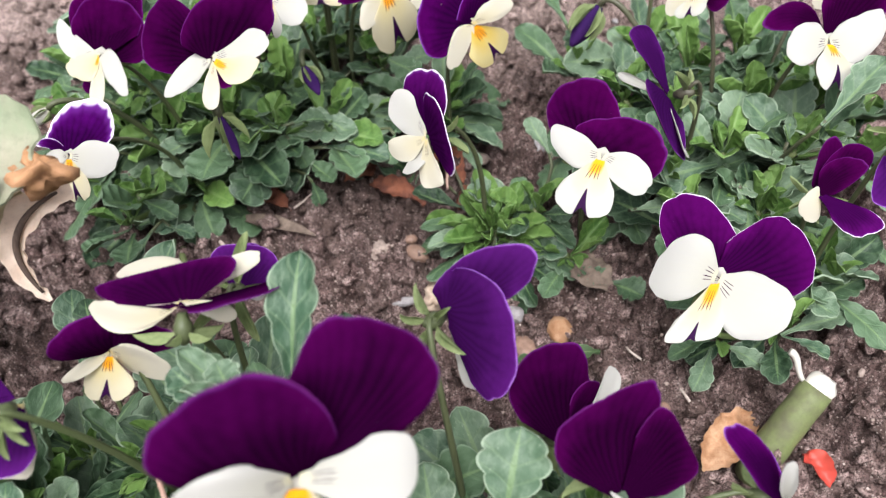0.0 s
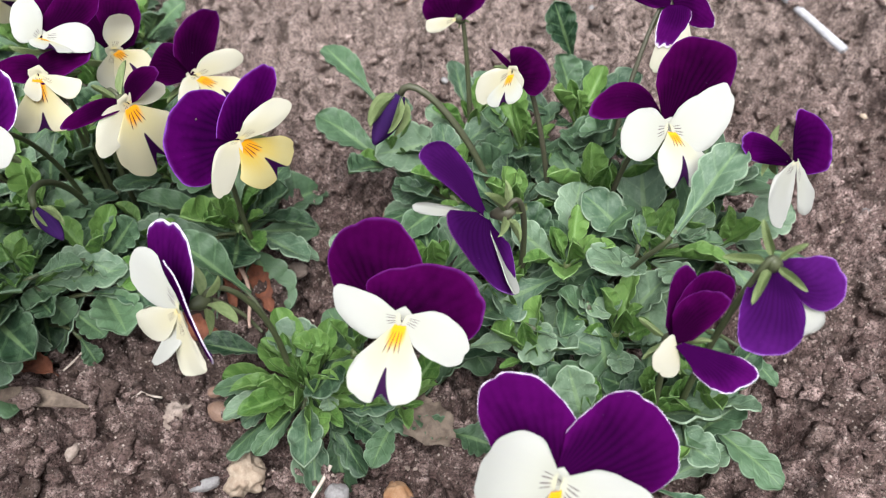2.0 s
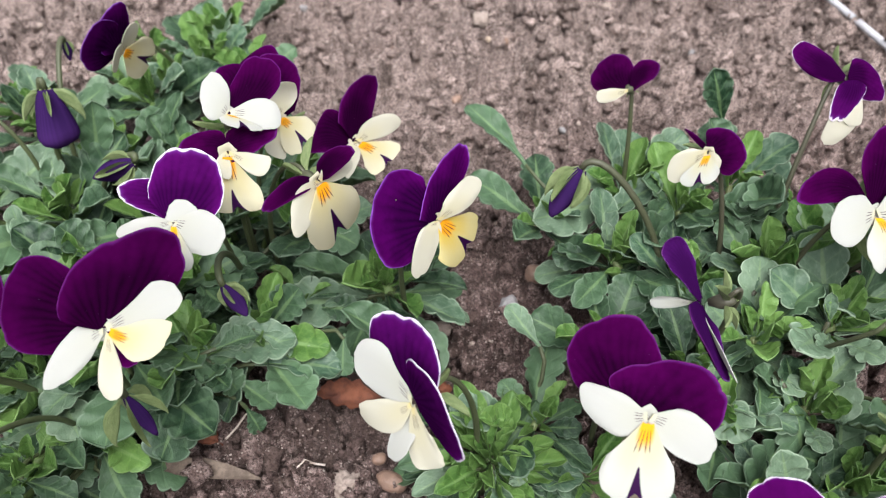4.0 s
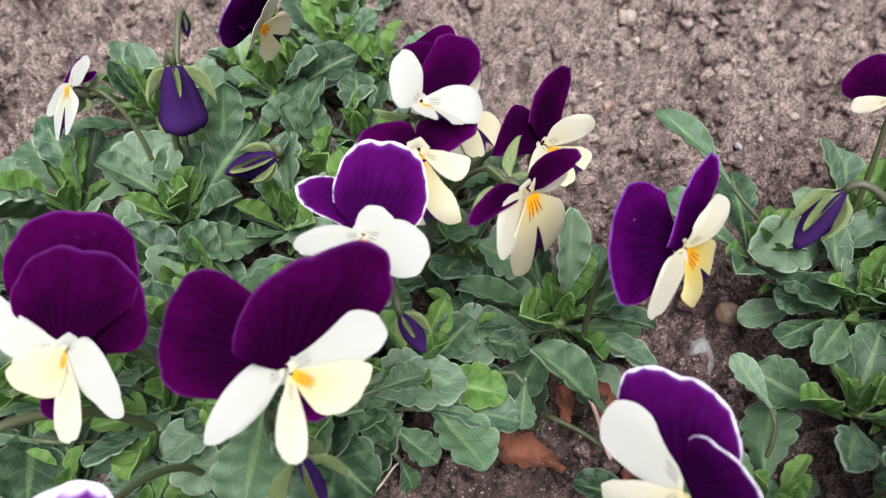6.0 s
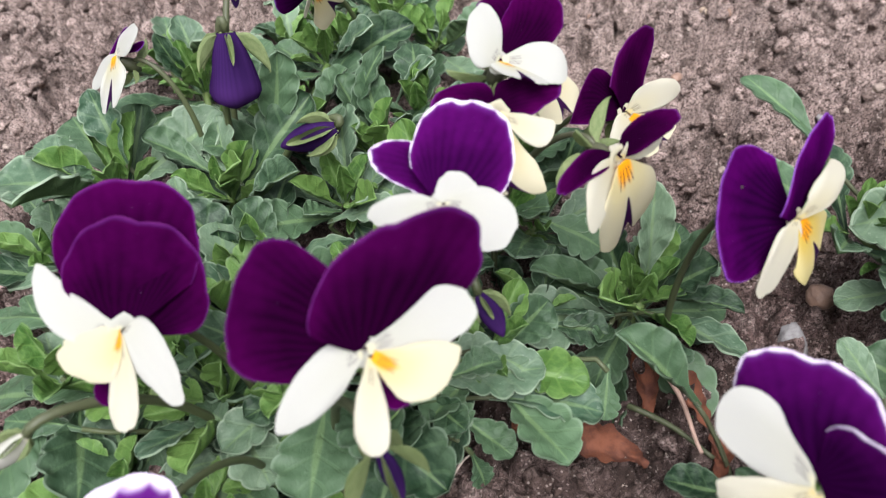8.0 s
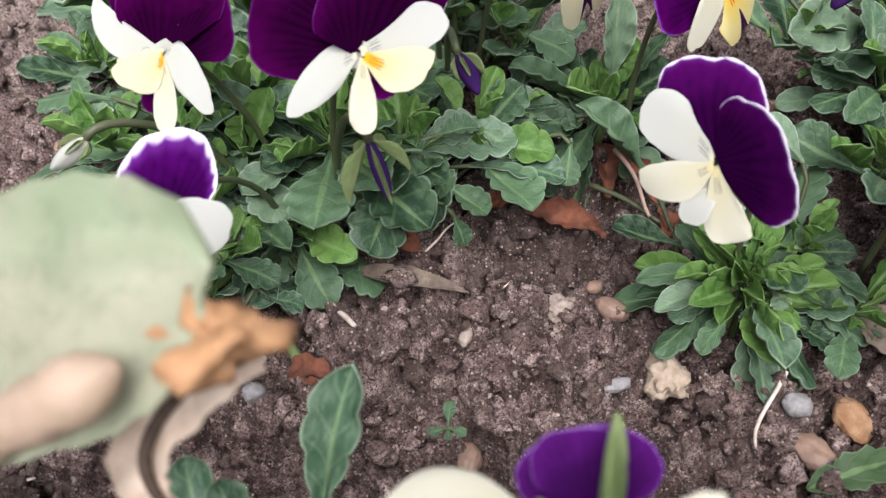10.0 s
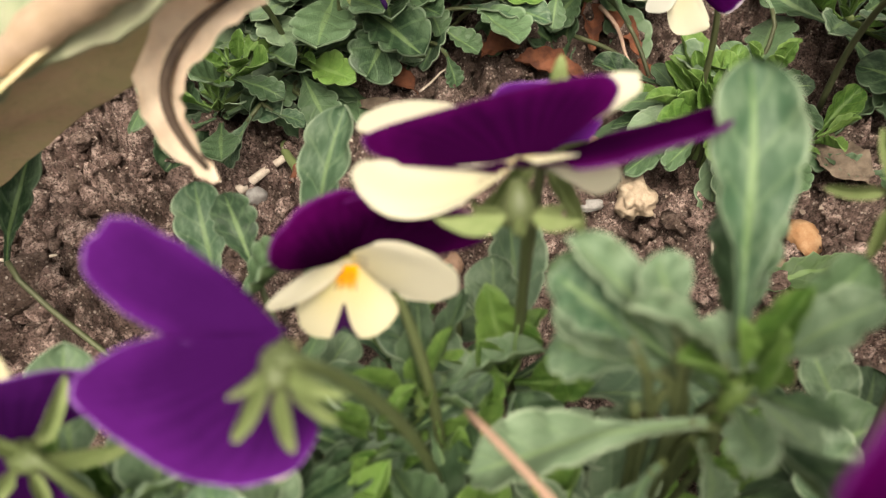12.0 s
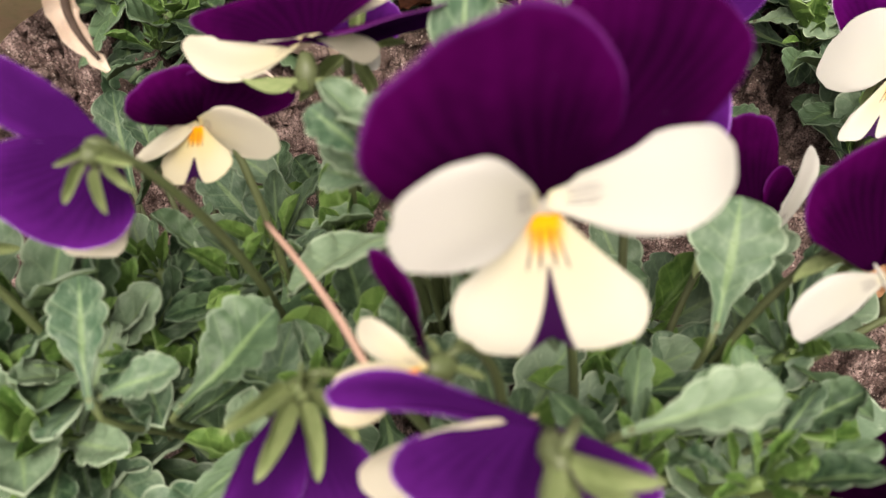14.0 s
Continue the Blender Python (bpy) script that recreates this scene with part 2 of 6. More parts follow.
def soil_material(name, lift, loose=False):
    m, t = material(name)
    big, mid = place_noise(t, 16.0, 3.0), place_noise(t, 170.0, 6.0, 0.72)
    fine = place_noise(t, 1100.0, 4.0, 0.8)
    col = blend(t, step(t, big, 0.3, 0.7), rgb(0.125 * lift, 0.082 * lift, 0.073 * lift), rgb(0.205 * lift, 0.141 * lift, 0.128 * lift))
    col = blend(t, step(t, mid, 0.46, 0.66), col, rgb(0.47 * lift, 0.352 * lift, 0.318 * lift))
    g = node(t, "NewGeometry")
    far_side = node(t, "SeparateXYZ", {0: g.outputs["Position"]}).outputs[1]
    dry = step(t, calc(t, "ADD", far_side, calc(t, "MULTIPLY", big, 0.12)), 0.34, 0.48)
    apart = node(t, "VectorMath", {0: g.outputs["Position"], 1: (0.03, 0.3, 0.0)})
    apart.operation = "DISTANCE"
    dry = calc(t, "MULTIPLY", dry, calc(t, "SUBTRACT", 1.0, step(t, apart.outputs["Value"], 0.35, 0.8)))
    col = blend(t, calc(t, "MULTIPLY", dry, 0.7), col, rgb(0.47 * lift, 0.37 * lift, 0.325 * lift))
    # off the bed the colour is darkened in place of shade among crumbs
    col = blend(t, calc(t, "MULTIPLY", step(t, apart.outputs["Value"], 0.3, 0.7), 0.6), col, rgb(0.085, 0.062, 0.052))
    # soil darker in a soft ellipse between the plants, paler outside it
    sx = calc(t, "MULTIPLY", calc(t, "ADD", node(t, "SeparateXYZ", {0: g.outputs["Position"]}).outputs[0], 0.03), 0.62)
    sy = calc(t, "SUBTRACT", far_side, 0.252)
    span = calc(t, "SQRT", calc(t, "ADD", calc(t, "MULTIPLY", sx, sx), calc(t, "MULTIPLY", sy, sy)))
    dark_patch = calc(t, "SUBTRACT", 1.0, step(t, calc(t, "ADD", span, calc(t, "MULTIPLY", big, 0.03)), 0.022, 0.062))
    col = blend(t, calc(t, "MULTIPLY", dark_patch, 0.55), col, rgb(0.050, 0.036, 0.029))
    if loose:
        col = blend(t, calc(t, "MULTIPLY", g.outputs["Random Per Island"], 0.8), col, rgb(0.085, 0.06, 0.048))
    # pits of the bump noise coloured dark, crevice shade put into the colour
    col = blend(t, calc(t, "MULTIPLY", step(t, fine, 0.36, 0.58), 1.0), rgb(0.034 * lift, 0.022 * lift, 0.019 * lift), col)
    # darker mottling from a broad noise, weaker on loose crumbs
    mottle = step(t, place_noise(t, 75.0, 5.0, 0.75), 0.50, 0.60)
    col = blend(t, calc(t, "MULTIPLY", mottle, 0.2 if loose else 0.6), col, rgb(0.034, 0.024, 0.019))
    speck = step(t, place_noise(t, 520.0, 3.0, 0.7), 0.56, 0.64)
    col = blend(t, calc(t, "MULTIPLY", speck, 0.25 if loose else 0.6), col, rgb(0.06, 0.042, 0.034))
    vor = node(t, "TexVoronoi", {"Vector": g.outputs["Position"], "Scale": 420.0})
    grit = calc(t, "SUBTRACT", 1.0, step(t, vor.outputs["Distance"], 0.12, 0.22))
    pick = node(t, "SeparateColor", {0: vor.outputs["Color"]}).outputs[0]
    col = blend(t, calc(t, "MULTIPLY", calc(t, "MULTIPLY", grit, step(t, pick, 0.74, 0.80)), 0.85), col, rgb(0.60, 0.52, 0.46))
    tiny = node(t, "TexVoronoi", {"Vector": g.outputs["Position"], "Scale": 950.0})
    tint = node(t, "SeparateColor", {0: tiny.outputs["Color"]})
    spot = calc(t, "SUBTRACT", 1.0, step(t, tiny.outputs["Distance"], 0.28, 0.40))
    col = blend(t, calc(t, "MULTIPLY", calc(t, "MULTIPLY", spot, step(t, tint.outputs[0], 0.72, 0.78)), 0.6), col, rgb(0.50, 0.42, 0.37))
    col = blend(t, calc(t, "MULTIPLY", calc(t, "MULTIPLY", spot, step(t, tint.outputs[1], 0.70, 0.76)), 0.7), col, rgb(0.035, 0.024, 0.02))
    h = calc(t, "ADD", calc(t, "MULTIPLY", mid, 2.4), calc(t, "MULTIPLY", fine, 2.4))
    finish(t, col, 0.75, bump=h, height=0.0055, spec=0.12)
    return m


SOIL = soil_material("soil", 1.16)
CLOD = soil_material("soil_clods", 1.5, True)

# ---- mesh helpers ----
rng = random.Random(7)


def mesh_from(name, verts, faces, mats, uvs=None, slots=None, smooth=True):
    me = bpy.data.meshes.new(name)
    me.from_pydata(verts, [], faces)
    for m in mats:
        me.materials.append(m)
    if uvs is not None:
        layer = me.uv_layers.new(name="petal")
        for loop in me.loops:
            layer.data[loop.index].uv = uvs[loop.vertex_index]
    if slots is not None:
        me.polygons.foreach_set("material_index", slots)
    me.polygons.foreach_set("use_smooth", [smooth] * len(me.polygons))
    me.update()
    return me


def shell(name, top, uv, nu, nv, thick, mats, normal):
    """A thin closed sheet from a grid of nv + 1 rows of nu + 1 points."""
    n = len(top)
    low = [(x - normal[0] * thick, y - normal[1] * thick, z - normal[2] * thick) for x, y, z in top]
    faces, slots = [], []
    at = lambda i, j: j * (nu + 1) + i
    for j in range(nv):
        for i in range(nu):
            a, b, c, d = at(i, j), at(i + 1, j), at(i + 1, j + 1), at(i, j + 1)
            faces += [(a, b, c, d), (n + d, n + c, n + b, n + a)]
            slots += [0, len(mats) - 1]
    edge = [at(i, 0) for i in range(nu)] + [at(nu, j) for j in range(nv)] + [at(i, nv) for i in range(nu, 0, -1)] + [at(0, j) for j in range(nv, 0, -1)]
    m = len(edge)
    rim = [top[q] for q in edge] + [low[q] for q in edge]
    for k in range(m):
        a, b = 2 * n + k, 2 * n + (k + 1) % m
        faces.append((b, a, a + m, b + m))
        slots.append(0)
    return mesh_from(name, top + low + rim, faces, mats, uv + uv + [uv[q] for q in edge] * 2, slots)


def petal_mesh(name, tip, left, right, front, back, centre=0.55, spread=122.0, notch=0.0, cup=0.05, ripple=0.02, seed=0, thick=0.010, base=0.1):
    """A petal of unit length from the origin to tip; left and right are the ends of its widest line."""
    r, nu, nv = random.Random(seed), 44, 11
    ph = [r.uniform(0, 6.28) for _ in range(6)]
    across, mid = right - left, (left + right) * 0.5
    n = across.cross(tip).normalized()
    bow = (mid - tip * centre) * (1 / (4 * centre * (1 - centre)))
    if bow.length > 0.30:
        bow *= 0.30 / bow.length
    side = across.length
    top, uv = [], []
    for j in range(nv + 1):
        v = 0.03 + 0.97 * j / nv
        for i in range(nu + 1):
            a = -1 + 2 * i / nu
            f = radians(spread) * a
            k = 0.99 + 0.014 * math.sin(6 * a + ph[0]) + 0.034 * (abs(math.sin(5.2 * a + ph[1])) ** 0.55 - 0.7) + 0.006 * math.sin(23 * a + ph[4]) - notch * math.exp(-((a / 0.075) ** 2))
            ox = math.copysign(abs(math.sin(f)) ** 0.85, f)
            x, z = 0.5 * ox * k * (v + base * (1 - v)), (centre + (1 - centre) * math.cos(f)) * k * v
            p = tip * z + bow * (4 * z * (1 - z)) + across * x
            lift = cup * (0.35 * v * (1 - v) - 1.6 * x * x * side) + ripple * v * v * (math.sin(4.3 * a + ph[2]) + 0.6 * math.sin(9.1 * a + ph[3])) * (0.4 + 0.6 * abs(a))
            lift -= 0.05 * max(0.0, v - 0.82) ** 2 * 30 * (0.3 + 0.7 * math.sin(2.1 * a + ph[5])) * 0.5
            top.append(tuple(p + n * lift))
            uv.append((a, v))
    return shell(name, top, uv, nu, nv, thick, [front, back], tuple(n))


def leaf_mesh(name, mats, bend, fold, teeth, wide, seed, stalk=0.2):
    """A unit leaf along y, one wide, its face towards z: a stalk that widens into a scalloped, rounded blade."""
    r, nu, nv = random.Random(seed), 8, 60
    ph, lean = r.uniform(0, 6.28), r.uniform(-0.12, 0.12)
    top, uv = [], []
    for j in range(nv + 1):
        v = j / nv
        if v < stalk:
            w = 0.12 + 0.06 * v / stalk
        elif v < wide:
            s = (v - stalk) / (wide - stalk)
            w = 0.18 + 0.82 * (s * s * (3 - 2 * s)) ** 0.85
        else:
            w = max(0.0, 1 - ((v - wide) / (1 - wide)) ** 2.4) ** 0.55
        blade = max(0.0, min(1.0, (v - stalk) / 0.15))
        for i in range(nu + 1):
            u = -1 + 2 * i / nu
            notch = 1 + blade * 0.24 * (abs(math.sin(teeth * v + ph + (0.9 if u < 0 else 0.0))) ** 0.55 - 0.72)
            x = 0.5 * w * u * (1 + (notch - 1) * abs(u)) + lean * v * v * 0.3
            z = fold * abs(u) ** 1.3 * w * 0.3 - bend * v * v + 0.02 * blade * math.sin(7 * v + 3 * u + ph) + 0.012 * blade * abs(u) * w * math.cos(2 * teeth * v + 2 * ph)
            top.append((x, v, z))
            uv.append((u, v))
    return shell(name, top, uv, nu, nv, 0.02, mats, (0, 0, 1))


def tube(points, radii, sides=8, caps=True):
    """Vertices and faces of a round rod along the points."""
    pts = [Vector(p) for p in points]
    verts, faces, side = [], [], None
    for k, p in enumerate(pts):
        d = (pts[min(k + 1, len(pts) - 1)] - pts[max(k - 1, 0)]).normalized()
        if side is None:
            side = d.orthogonal().normalized()
        side = (side - d * side.dot(d)).normalized()
        up = d.cross(side)
        for s in range(sides):
            a = 2 * math.pi * s / sides
            verts.append(tuple(p + (side * math.cos(a) + up * math.sin(a)) * radii[k]))
    for k in range(len(pts) - 1):
        for s in range(sides):
            a, b = k * sides + s, k * sides + (s + 1) % sides
            faces.append((a, b, b + sides, a + sides))
    if caps:
        faces.append(tuple(range(sides))[::-1])
        faces.append(tuple(range((len(pts) - 1) * sides, len(pts) * sides)))
    return verts, faces


def bezier(p0, p1, p2, p3, n=12):
    p0, p1, p2, p3 = (Vector(p) for p in (p0, p1, p2, p3))
    out = []
    for k in range(n + 1):
        t = k / n
        out.append(p0 * (1 - t) ** 3 + p1 * 3 * t * (1 - t) ** 2 + p2 * 3 * t * t * (1 - t) + p3 * t ** 3)
    return out


def lump(radius, seed, rough=0.25, stretch=(1, 1, 1), detail=2):
    """An uneven stone or clod."""
    bm = bmesh.new()
    bmesh.ops.create_icosphere(bm, subdivisions=max(1, detail), radius=1.0)
    off = Vector((seed * 3.1, seed * 1.7, seed * 5.3))
    for v in bm.verts:
        k = 1 + rough * noise.noise(v.co * 1.3 + off) + rough * 0.55 * noise.noise(v.co * 2.9 + off) + rough * 0.3 * noise.noise(v.co * 6.3 + off)
        v.co = Vector((v.co.x * stretch[0], v.co.y * stretch[1], v.co.z * stretch[2])) * k * radius
    verts, faces = [tuple(v.co) for v in bm.verts], [tuple(v.index for v in f.verts) for f in bm.faces]
    bm.free()
    return verts, faces


def child(name, me, parent, m=None, label=""):
    ob = new(name, me)
    ob.parent = parent
    if m is not None:
        ob.matrix_basis = parent.matrix_basis.inverted() @ m if parent.parent is None else m
    if label:
        tagged(ob, label)
    return ob


def axes(origin, x, y, z):
    m = Matrix.Identity(4)
    for k, a in enumerate((x, y, z)):
        m[0][k], m[1][k], m[2][k] = a
    m.translation = origin
    return m


# ---- ground ----


def value_noise(x, y, seed):
    """Smooth lattice noise from 0 to 1."""
    table = np.random.RandomState(seed).rand(256, 256)
    xi, yi = np.floor(x).astype(int), np.floor(y).astype(int)
    fx, fy = x - xi, y - yi
    fx, fy = fx * fx * (3 - 2 * fx), fy * fy * (3 - 2 * fy)
    a, b = table[xi % 256, yi % 256], table[(xi + 1) % 256, yi % 256]
    c, d = table[xi % 256, (yi + 1) % 256], table[(xi + 1) % 256, (yi + 1) % 256]
    return (a * (1 - fx) + b * fx) * (1 - fy) + (c * (1 - fx) + d * fx) * fy


def stretch(lo, hi, cell, reach):
    """Even steps from lo to hi, then ever longer ones out to reach."""
    mid, out, s, far = list(np.arange(lo, hi, cell)), [], cell, 0.0
    while far < reach:
        s *= 1.35
        far += s
        out.append(far)
    return np.array([lo - f for f in out[::-1]] + mid + [mid[-1] + f for f in out])


GX, GY = stretch(-0.22, 0.29, 0.00105, 30.0), stretch(0.07, 0.52, 0.00105, 30.0)
xx, yy = np.meshgrid(GX, GY, indexing="ij")


def soil_height(x, y):
    h = 0.010 * (value_noise(x * 22, y * 22, 1) - 0.5) + 0.006 * (value_noise(x * 60, y * 60, 2) - 0.5)
    # crumbs at three sizes: cells with a domed top and a crack round each
    for k, (scale, tall) in enumerate(((62, 0.0150), (135, 0.0104), (290, 0.0052))):
        wx, wy = x * scale + 1.3 * value_noise(x * scale * 0.9, y * scale * 0.9, 10 + k), y * scale + 1.3 * value_noise(x * scale * 0.9, y * scale * 0.9, 20 + k)
        best, size = np.full(x.shape, 9.0), np.zeros(x.shape)
        table = np.random.RandomState(30 + k).rand(128, 128, 3)
        ci, cj = np.floor(wx).astype(int), np.floor(wy).astype(int)
        for di in (-1, 0, 1):
            for dj in (-1, 0, 1):
                t = table[(ci + di) % 128, (cj + dj) % 128]
                d = np.hypot(ci + di + t[..., 0] - wx, cj + dj + t[..., 1] - wy)
                near = d < best
                best, size = np.where(near, d, best), np.where(near, t[..., 2], size)
        h += tall * np.clip(1 - (best / 0.75) ** 2.2, 0, 1) ** 0.7 * (0.1 + 1.1 * size) - tall * 0.45
    # rough, broken surface on every crumb
    for k, (scale, tall) in enumerate(((120, 0.0050), (260, 0.0034), (520, 0.0022), (940, 0.0013))):
        sx, sy = x * scale + 0.37 * y * scale, y * scale - 0.37 * x * scale
        h += tall * (np.abs(2 * value_noise(sx, sy, 51 + k) - 1) - 0.4)
    return h


GZ = soil_height(xx, yy)
GZ -= np.percentile(GZ, 62)
off_bed = np.hypot(np.clip(np.abs(xx - 0.035) - 0.255, 0, None), np.clip(np.abs(yy - 0.295) - 0.225, 0, None))
GZ = GZ * np.exp(-off_bed / 0.08) + 0.03 * (value_noise(xx * 1.7, yy * 1.7, 81) - 0.5) * np.clip(off_bed - 0.1, 0, 1)
gi = np.arange(len(GX) * len(GY)).reshape(len(GX), len(GY))
quads = np.stack([gi[:-1, :-1], gi[1:, :-1], gi[1:, 1:], gi[:-1, 1:]], -1).reshape(-1, 4)
gm = bpy.data.meshes.new("ground")
gm.vertices.add(gi.size)
gm.vertices.foreach_set("co", np.stack([xx, yy, GZ], -1).ravel())
gm.loops.add(quads.size)
gm.loops.foreach_set("vertex_index", quads.ravel())
gm.polygons.add(len(quads))
gm.polygons.foreach_set("loop_start", np.arange(0, quads.size, 4))
gm.polygons.foreach_set("use_smooth", np.ones(len(quads), bool))
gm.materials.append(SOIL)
gm.update(calc_edges=True)
tagged(new("ground", gm), "crumbly grey-brown garden soil of the flower bed", "ground", kind="structure")


def ground_z(x, y):
    i, j = int(np.searchsorted(GX, x)), int(np.searchsorted(GY, y))
    return float(GZ[max(0, min(i, len(GX) - 1)), max(0, min(j, len(GY) - 1))])


def seat(x, y, r):
    """The height on which a thing of that radius comes to rest."""
    i0, i1 = np.searchsorted(GX, (x - r, x + r))
    j0, j1 = np.searchsorted(GY, (y - r, y + r))
    return float(np.percentile(GZ[i0:i1 + 1, j0:j1 + 1], 70))


def scatter(name, label, category, batches, mat, seed, squash=0.75, detail=1):
    """Loose crumbs strewn over the bed, joined into one object; each batch has a count, a range of sizes and an area."""
    r = random.Random(seed)
    kinds = [lump(1.0, seed + k, 0.95, (1, r.uniform(0.7, 1), squash), detail) for k in range(10)]
    verts, faces = [], []
    for count, sizes, area in batches:
        for _ in range(count):
            x, y = r.uniform(area[0], area[1]), r.uniform(area[2], area[3])
            s, a = sizes[0] + (sizes[1] - sizes[0]) * r.random() ** 2.8, r.uniform(0, 6.28)
            kv, kf = kinds[r.randrange(10)]
            c, n, z = math.cos(a), math.sin(a), ground_z(x, y) + s * 0.3
            base = len(verts)
            verts += [(x + s * (c * p[0] - n * p[1]), y + s * (n * p[0] + c * p[1]), z + s * p[2]) for p in kv]
            faces += [tuple(base + q for q in f) for f in kf]
    return tagged(new(name, mesh_from(name, verts, faces, [mat], smooth=detail > 1)), label, category, kind="stuff")


BED = (-0.24, 0.31, 0.06, 0.54)
OPEN_SOIL = (-0.21, 0.06, 0.11, 0.255)
scatter("soil_crumbs", "loose brown crumbs of dry soil lying on the bed", "soil crumbs", ((8000, (0.0006, 0.0042), BED), (1600, (0.0008, 0.0042), (-0.24, 0.31, 0.33, 0.54)), (450, (0.0018, 0.0050), OPEN_SOIL)), CLOD, 3, 0.75, 2)
scatter("fine_soil", "fine grey-brown crumbs of soil strewn over the bed", "soil crumbs", ((26000, (0.0003, 0.0015), BED),), CLOD, 5, 0.8, 0)
scatter("grit", "pale grains of grit strewn over the soil", "grit", ((5200, (0.0002, 0.0010), BED),), STONE_WHITE, 4)

# ---- plants ----
LEAVES = [leaf_mesh("leaf", [LEAF, LEAF_BACK], b, f, t, w, 40 + k) for k, (b, f, t, w) in enumerate((
    (0.10, 0.25, 19, 0.72), (0.24, 0.15, 17, 0.70), (0.02, 0.45, 20, 0.74), (0.36, 0.2, 17, 0.72), (0.15, 0.65, 16, 0.68), (-0.10, 0.5, 18, 0.70), (0.30, -0.25, 19, 0.74)))]
LEAVES_PALE = [leaf_mesh("leaf", [LEAF_PALE, LEAF_BACK], b, f, t, w, 60 + k) for k, (b, f, t, w) in enumerate((
    (0.06, 0.25, 16, 0.72), (0.18, 0.4, 15, 0.74), (0.26, 0.2, 17, 0.70)))]
LEAVES_YOUNG = [leaf_mesh("leaf", [LEAF_YOUNG, LEAF_YOUNG], b, f, t, w, 70 + k) for k, (b, f, t, w) in enumerate(((0.05, 0.6, 12, 0.62), (-0.08, 0.8, 13, 0.6), (0.16, 0.5, 14, 0.66)))]
SEPALS = leaf_mesh("sepal", [SEPAL, SEPAL], 0.12, 0.7, 3, 0.32, 90, 0.02)

def plant(label, x, y):
    me_v, me_f = tube([(0, 0, -0.012), (0, 0, 0.002), (0.001, 0, 0.012)], [0.004, 0.0035, 0.002])
    ob = new("viola_plant", mesh_from("crown", me_v, me_f, [STEM]))
    ob.matrix_basis = pose(x, y, ground_z(x, y))
    return tagged(ob, label, "plant", "viola plants in the bed")


def leaf(root, base, tip, width, pale=False, which=None, roll=0.0, young=False):
    base, tip = Vector(base), Vector(tip)
    d = tip - base
    length = d.length
    d.normalize()
    n = Vector((0, 0, 1)) - d * d.z
    if n.length < 0.4:
        n = Vector((rng.uniform(-0.4, 0.4), -1, 0.3))
        n -= d * n.dot(d)
    n.normalize()
    n = Matrix.Rotation(radians(roll), 3, d) @ n
    x = d.cross(n)
    kinds = LEAVES_YOUNG if young else LEAVES_PALE if pale else LEAVES
    me = kinds[rng.randrange(len(kinds)) if which is None else which % len(kinds)]
    return child("leaf", me, root, axes(base, x * width, d * length, n * length))


def stalked(root, base, tip, width, pale=False):
    """A leaf away from the shoots, on a stalk of its own from the crown."""
    r = root.matrix_basis.translation
    b = Vector(base)
    foot = r + Vector(((b.x - r.x) * 0.5, (b.y - r.y) * 0.5, 0.0))
    if (b - foot).length > 0.008:
        d = (Vector(tip) - b).normalized()
        v, f = tube(bezier(foot, foot + Vector((0, 0, b.z * 0.6)), b - d * 0.008, b + d * 0.002, 6), [0.0007] * 7, 6)
        child("stem", mesh_from("stem", v, f, [STEM_DARK]), root, Matrix.Identity(4)).matrix_basis = root.matrix_basis.inverted()
    return leaf(root, base, tip, width, pale)


def rosette(root, x, y, z, count, length, low=8.0, high=82.0, pale=0.2, wide=0.44, lean=(0, 0), fresh=0.42):
    """Leaves round a growing point, the inner ones steep and short, the outer ones flat and long."""
    for k in range(count):
        f = (k + 0.5) / count
        a = k * 2.39996 + rng.uniform(-0.3, 0.3)
        e = radians(high + (low - high) * f ** 0.8 + rng.uniform(-18, 20))
        s = length * (0.5 + 0.8 * f) * rng.uniform(0.7, 1.3)
        d = Vector((math.cos(a) * math.cos(e) + lean[0], math.sin(a) * math.cos(e) + lean[1], math.sin(e))).normalized()
        b = Vector((x, y, z - 0.006 * f)) + d * 0.002
        t = b + d * s
        t.z = max(t.z, 0.004 + 0.003 * rng.random())
        leaf(root, b, t, s * wide * rng.uniform(0.85, 1.2) * (0.75 if f < 0.35 else 1.0), rng.random() < pale, roll=rng.uniform(-38, 38), young=f < fresh)


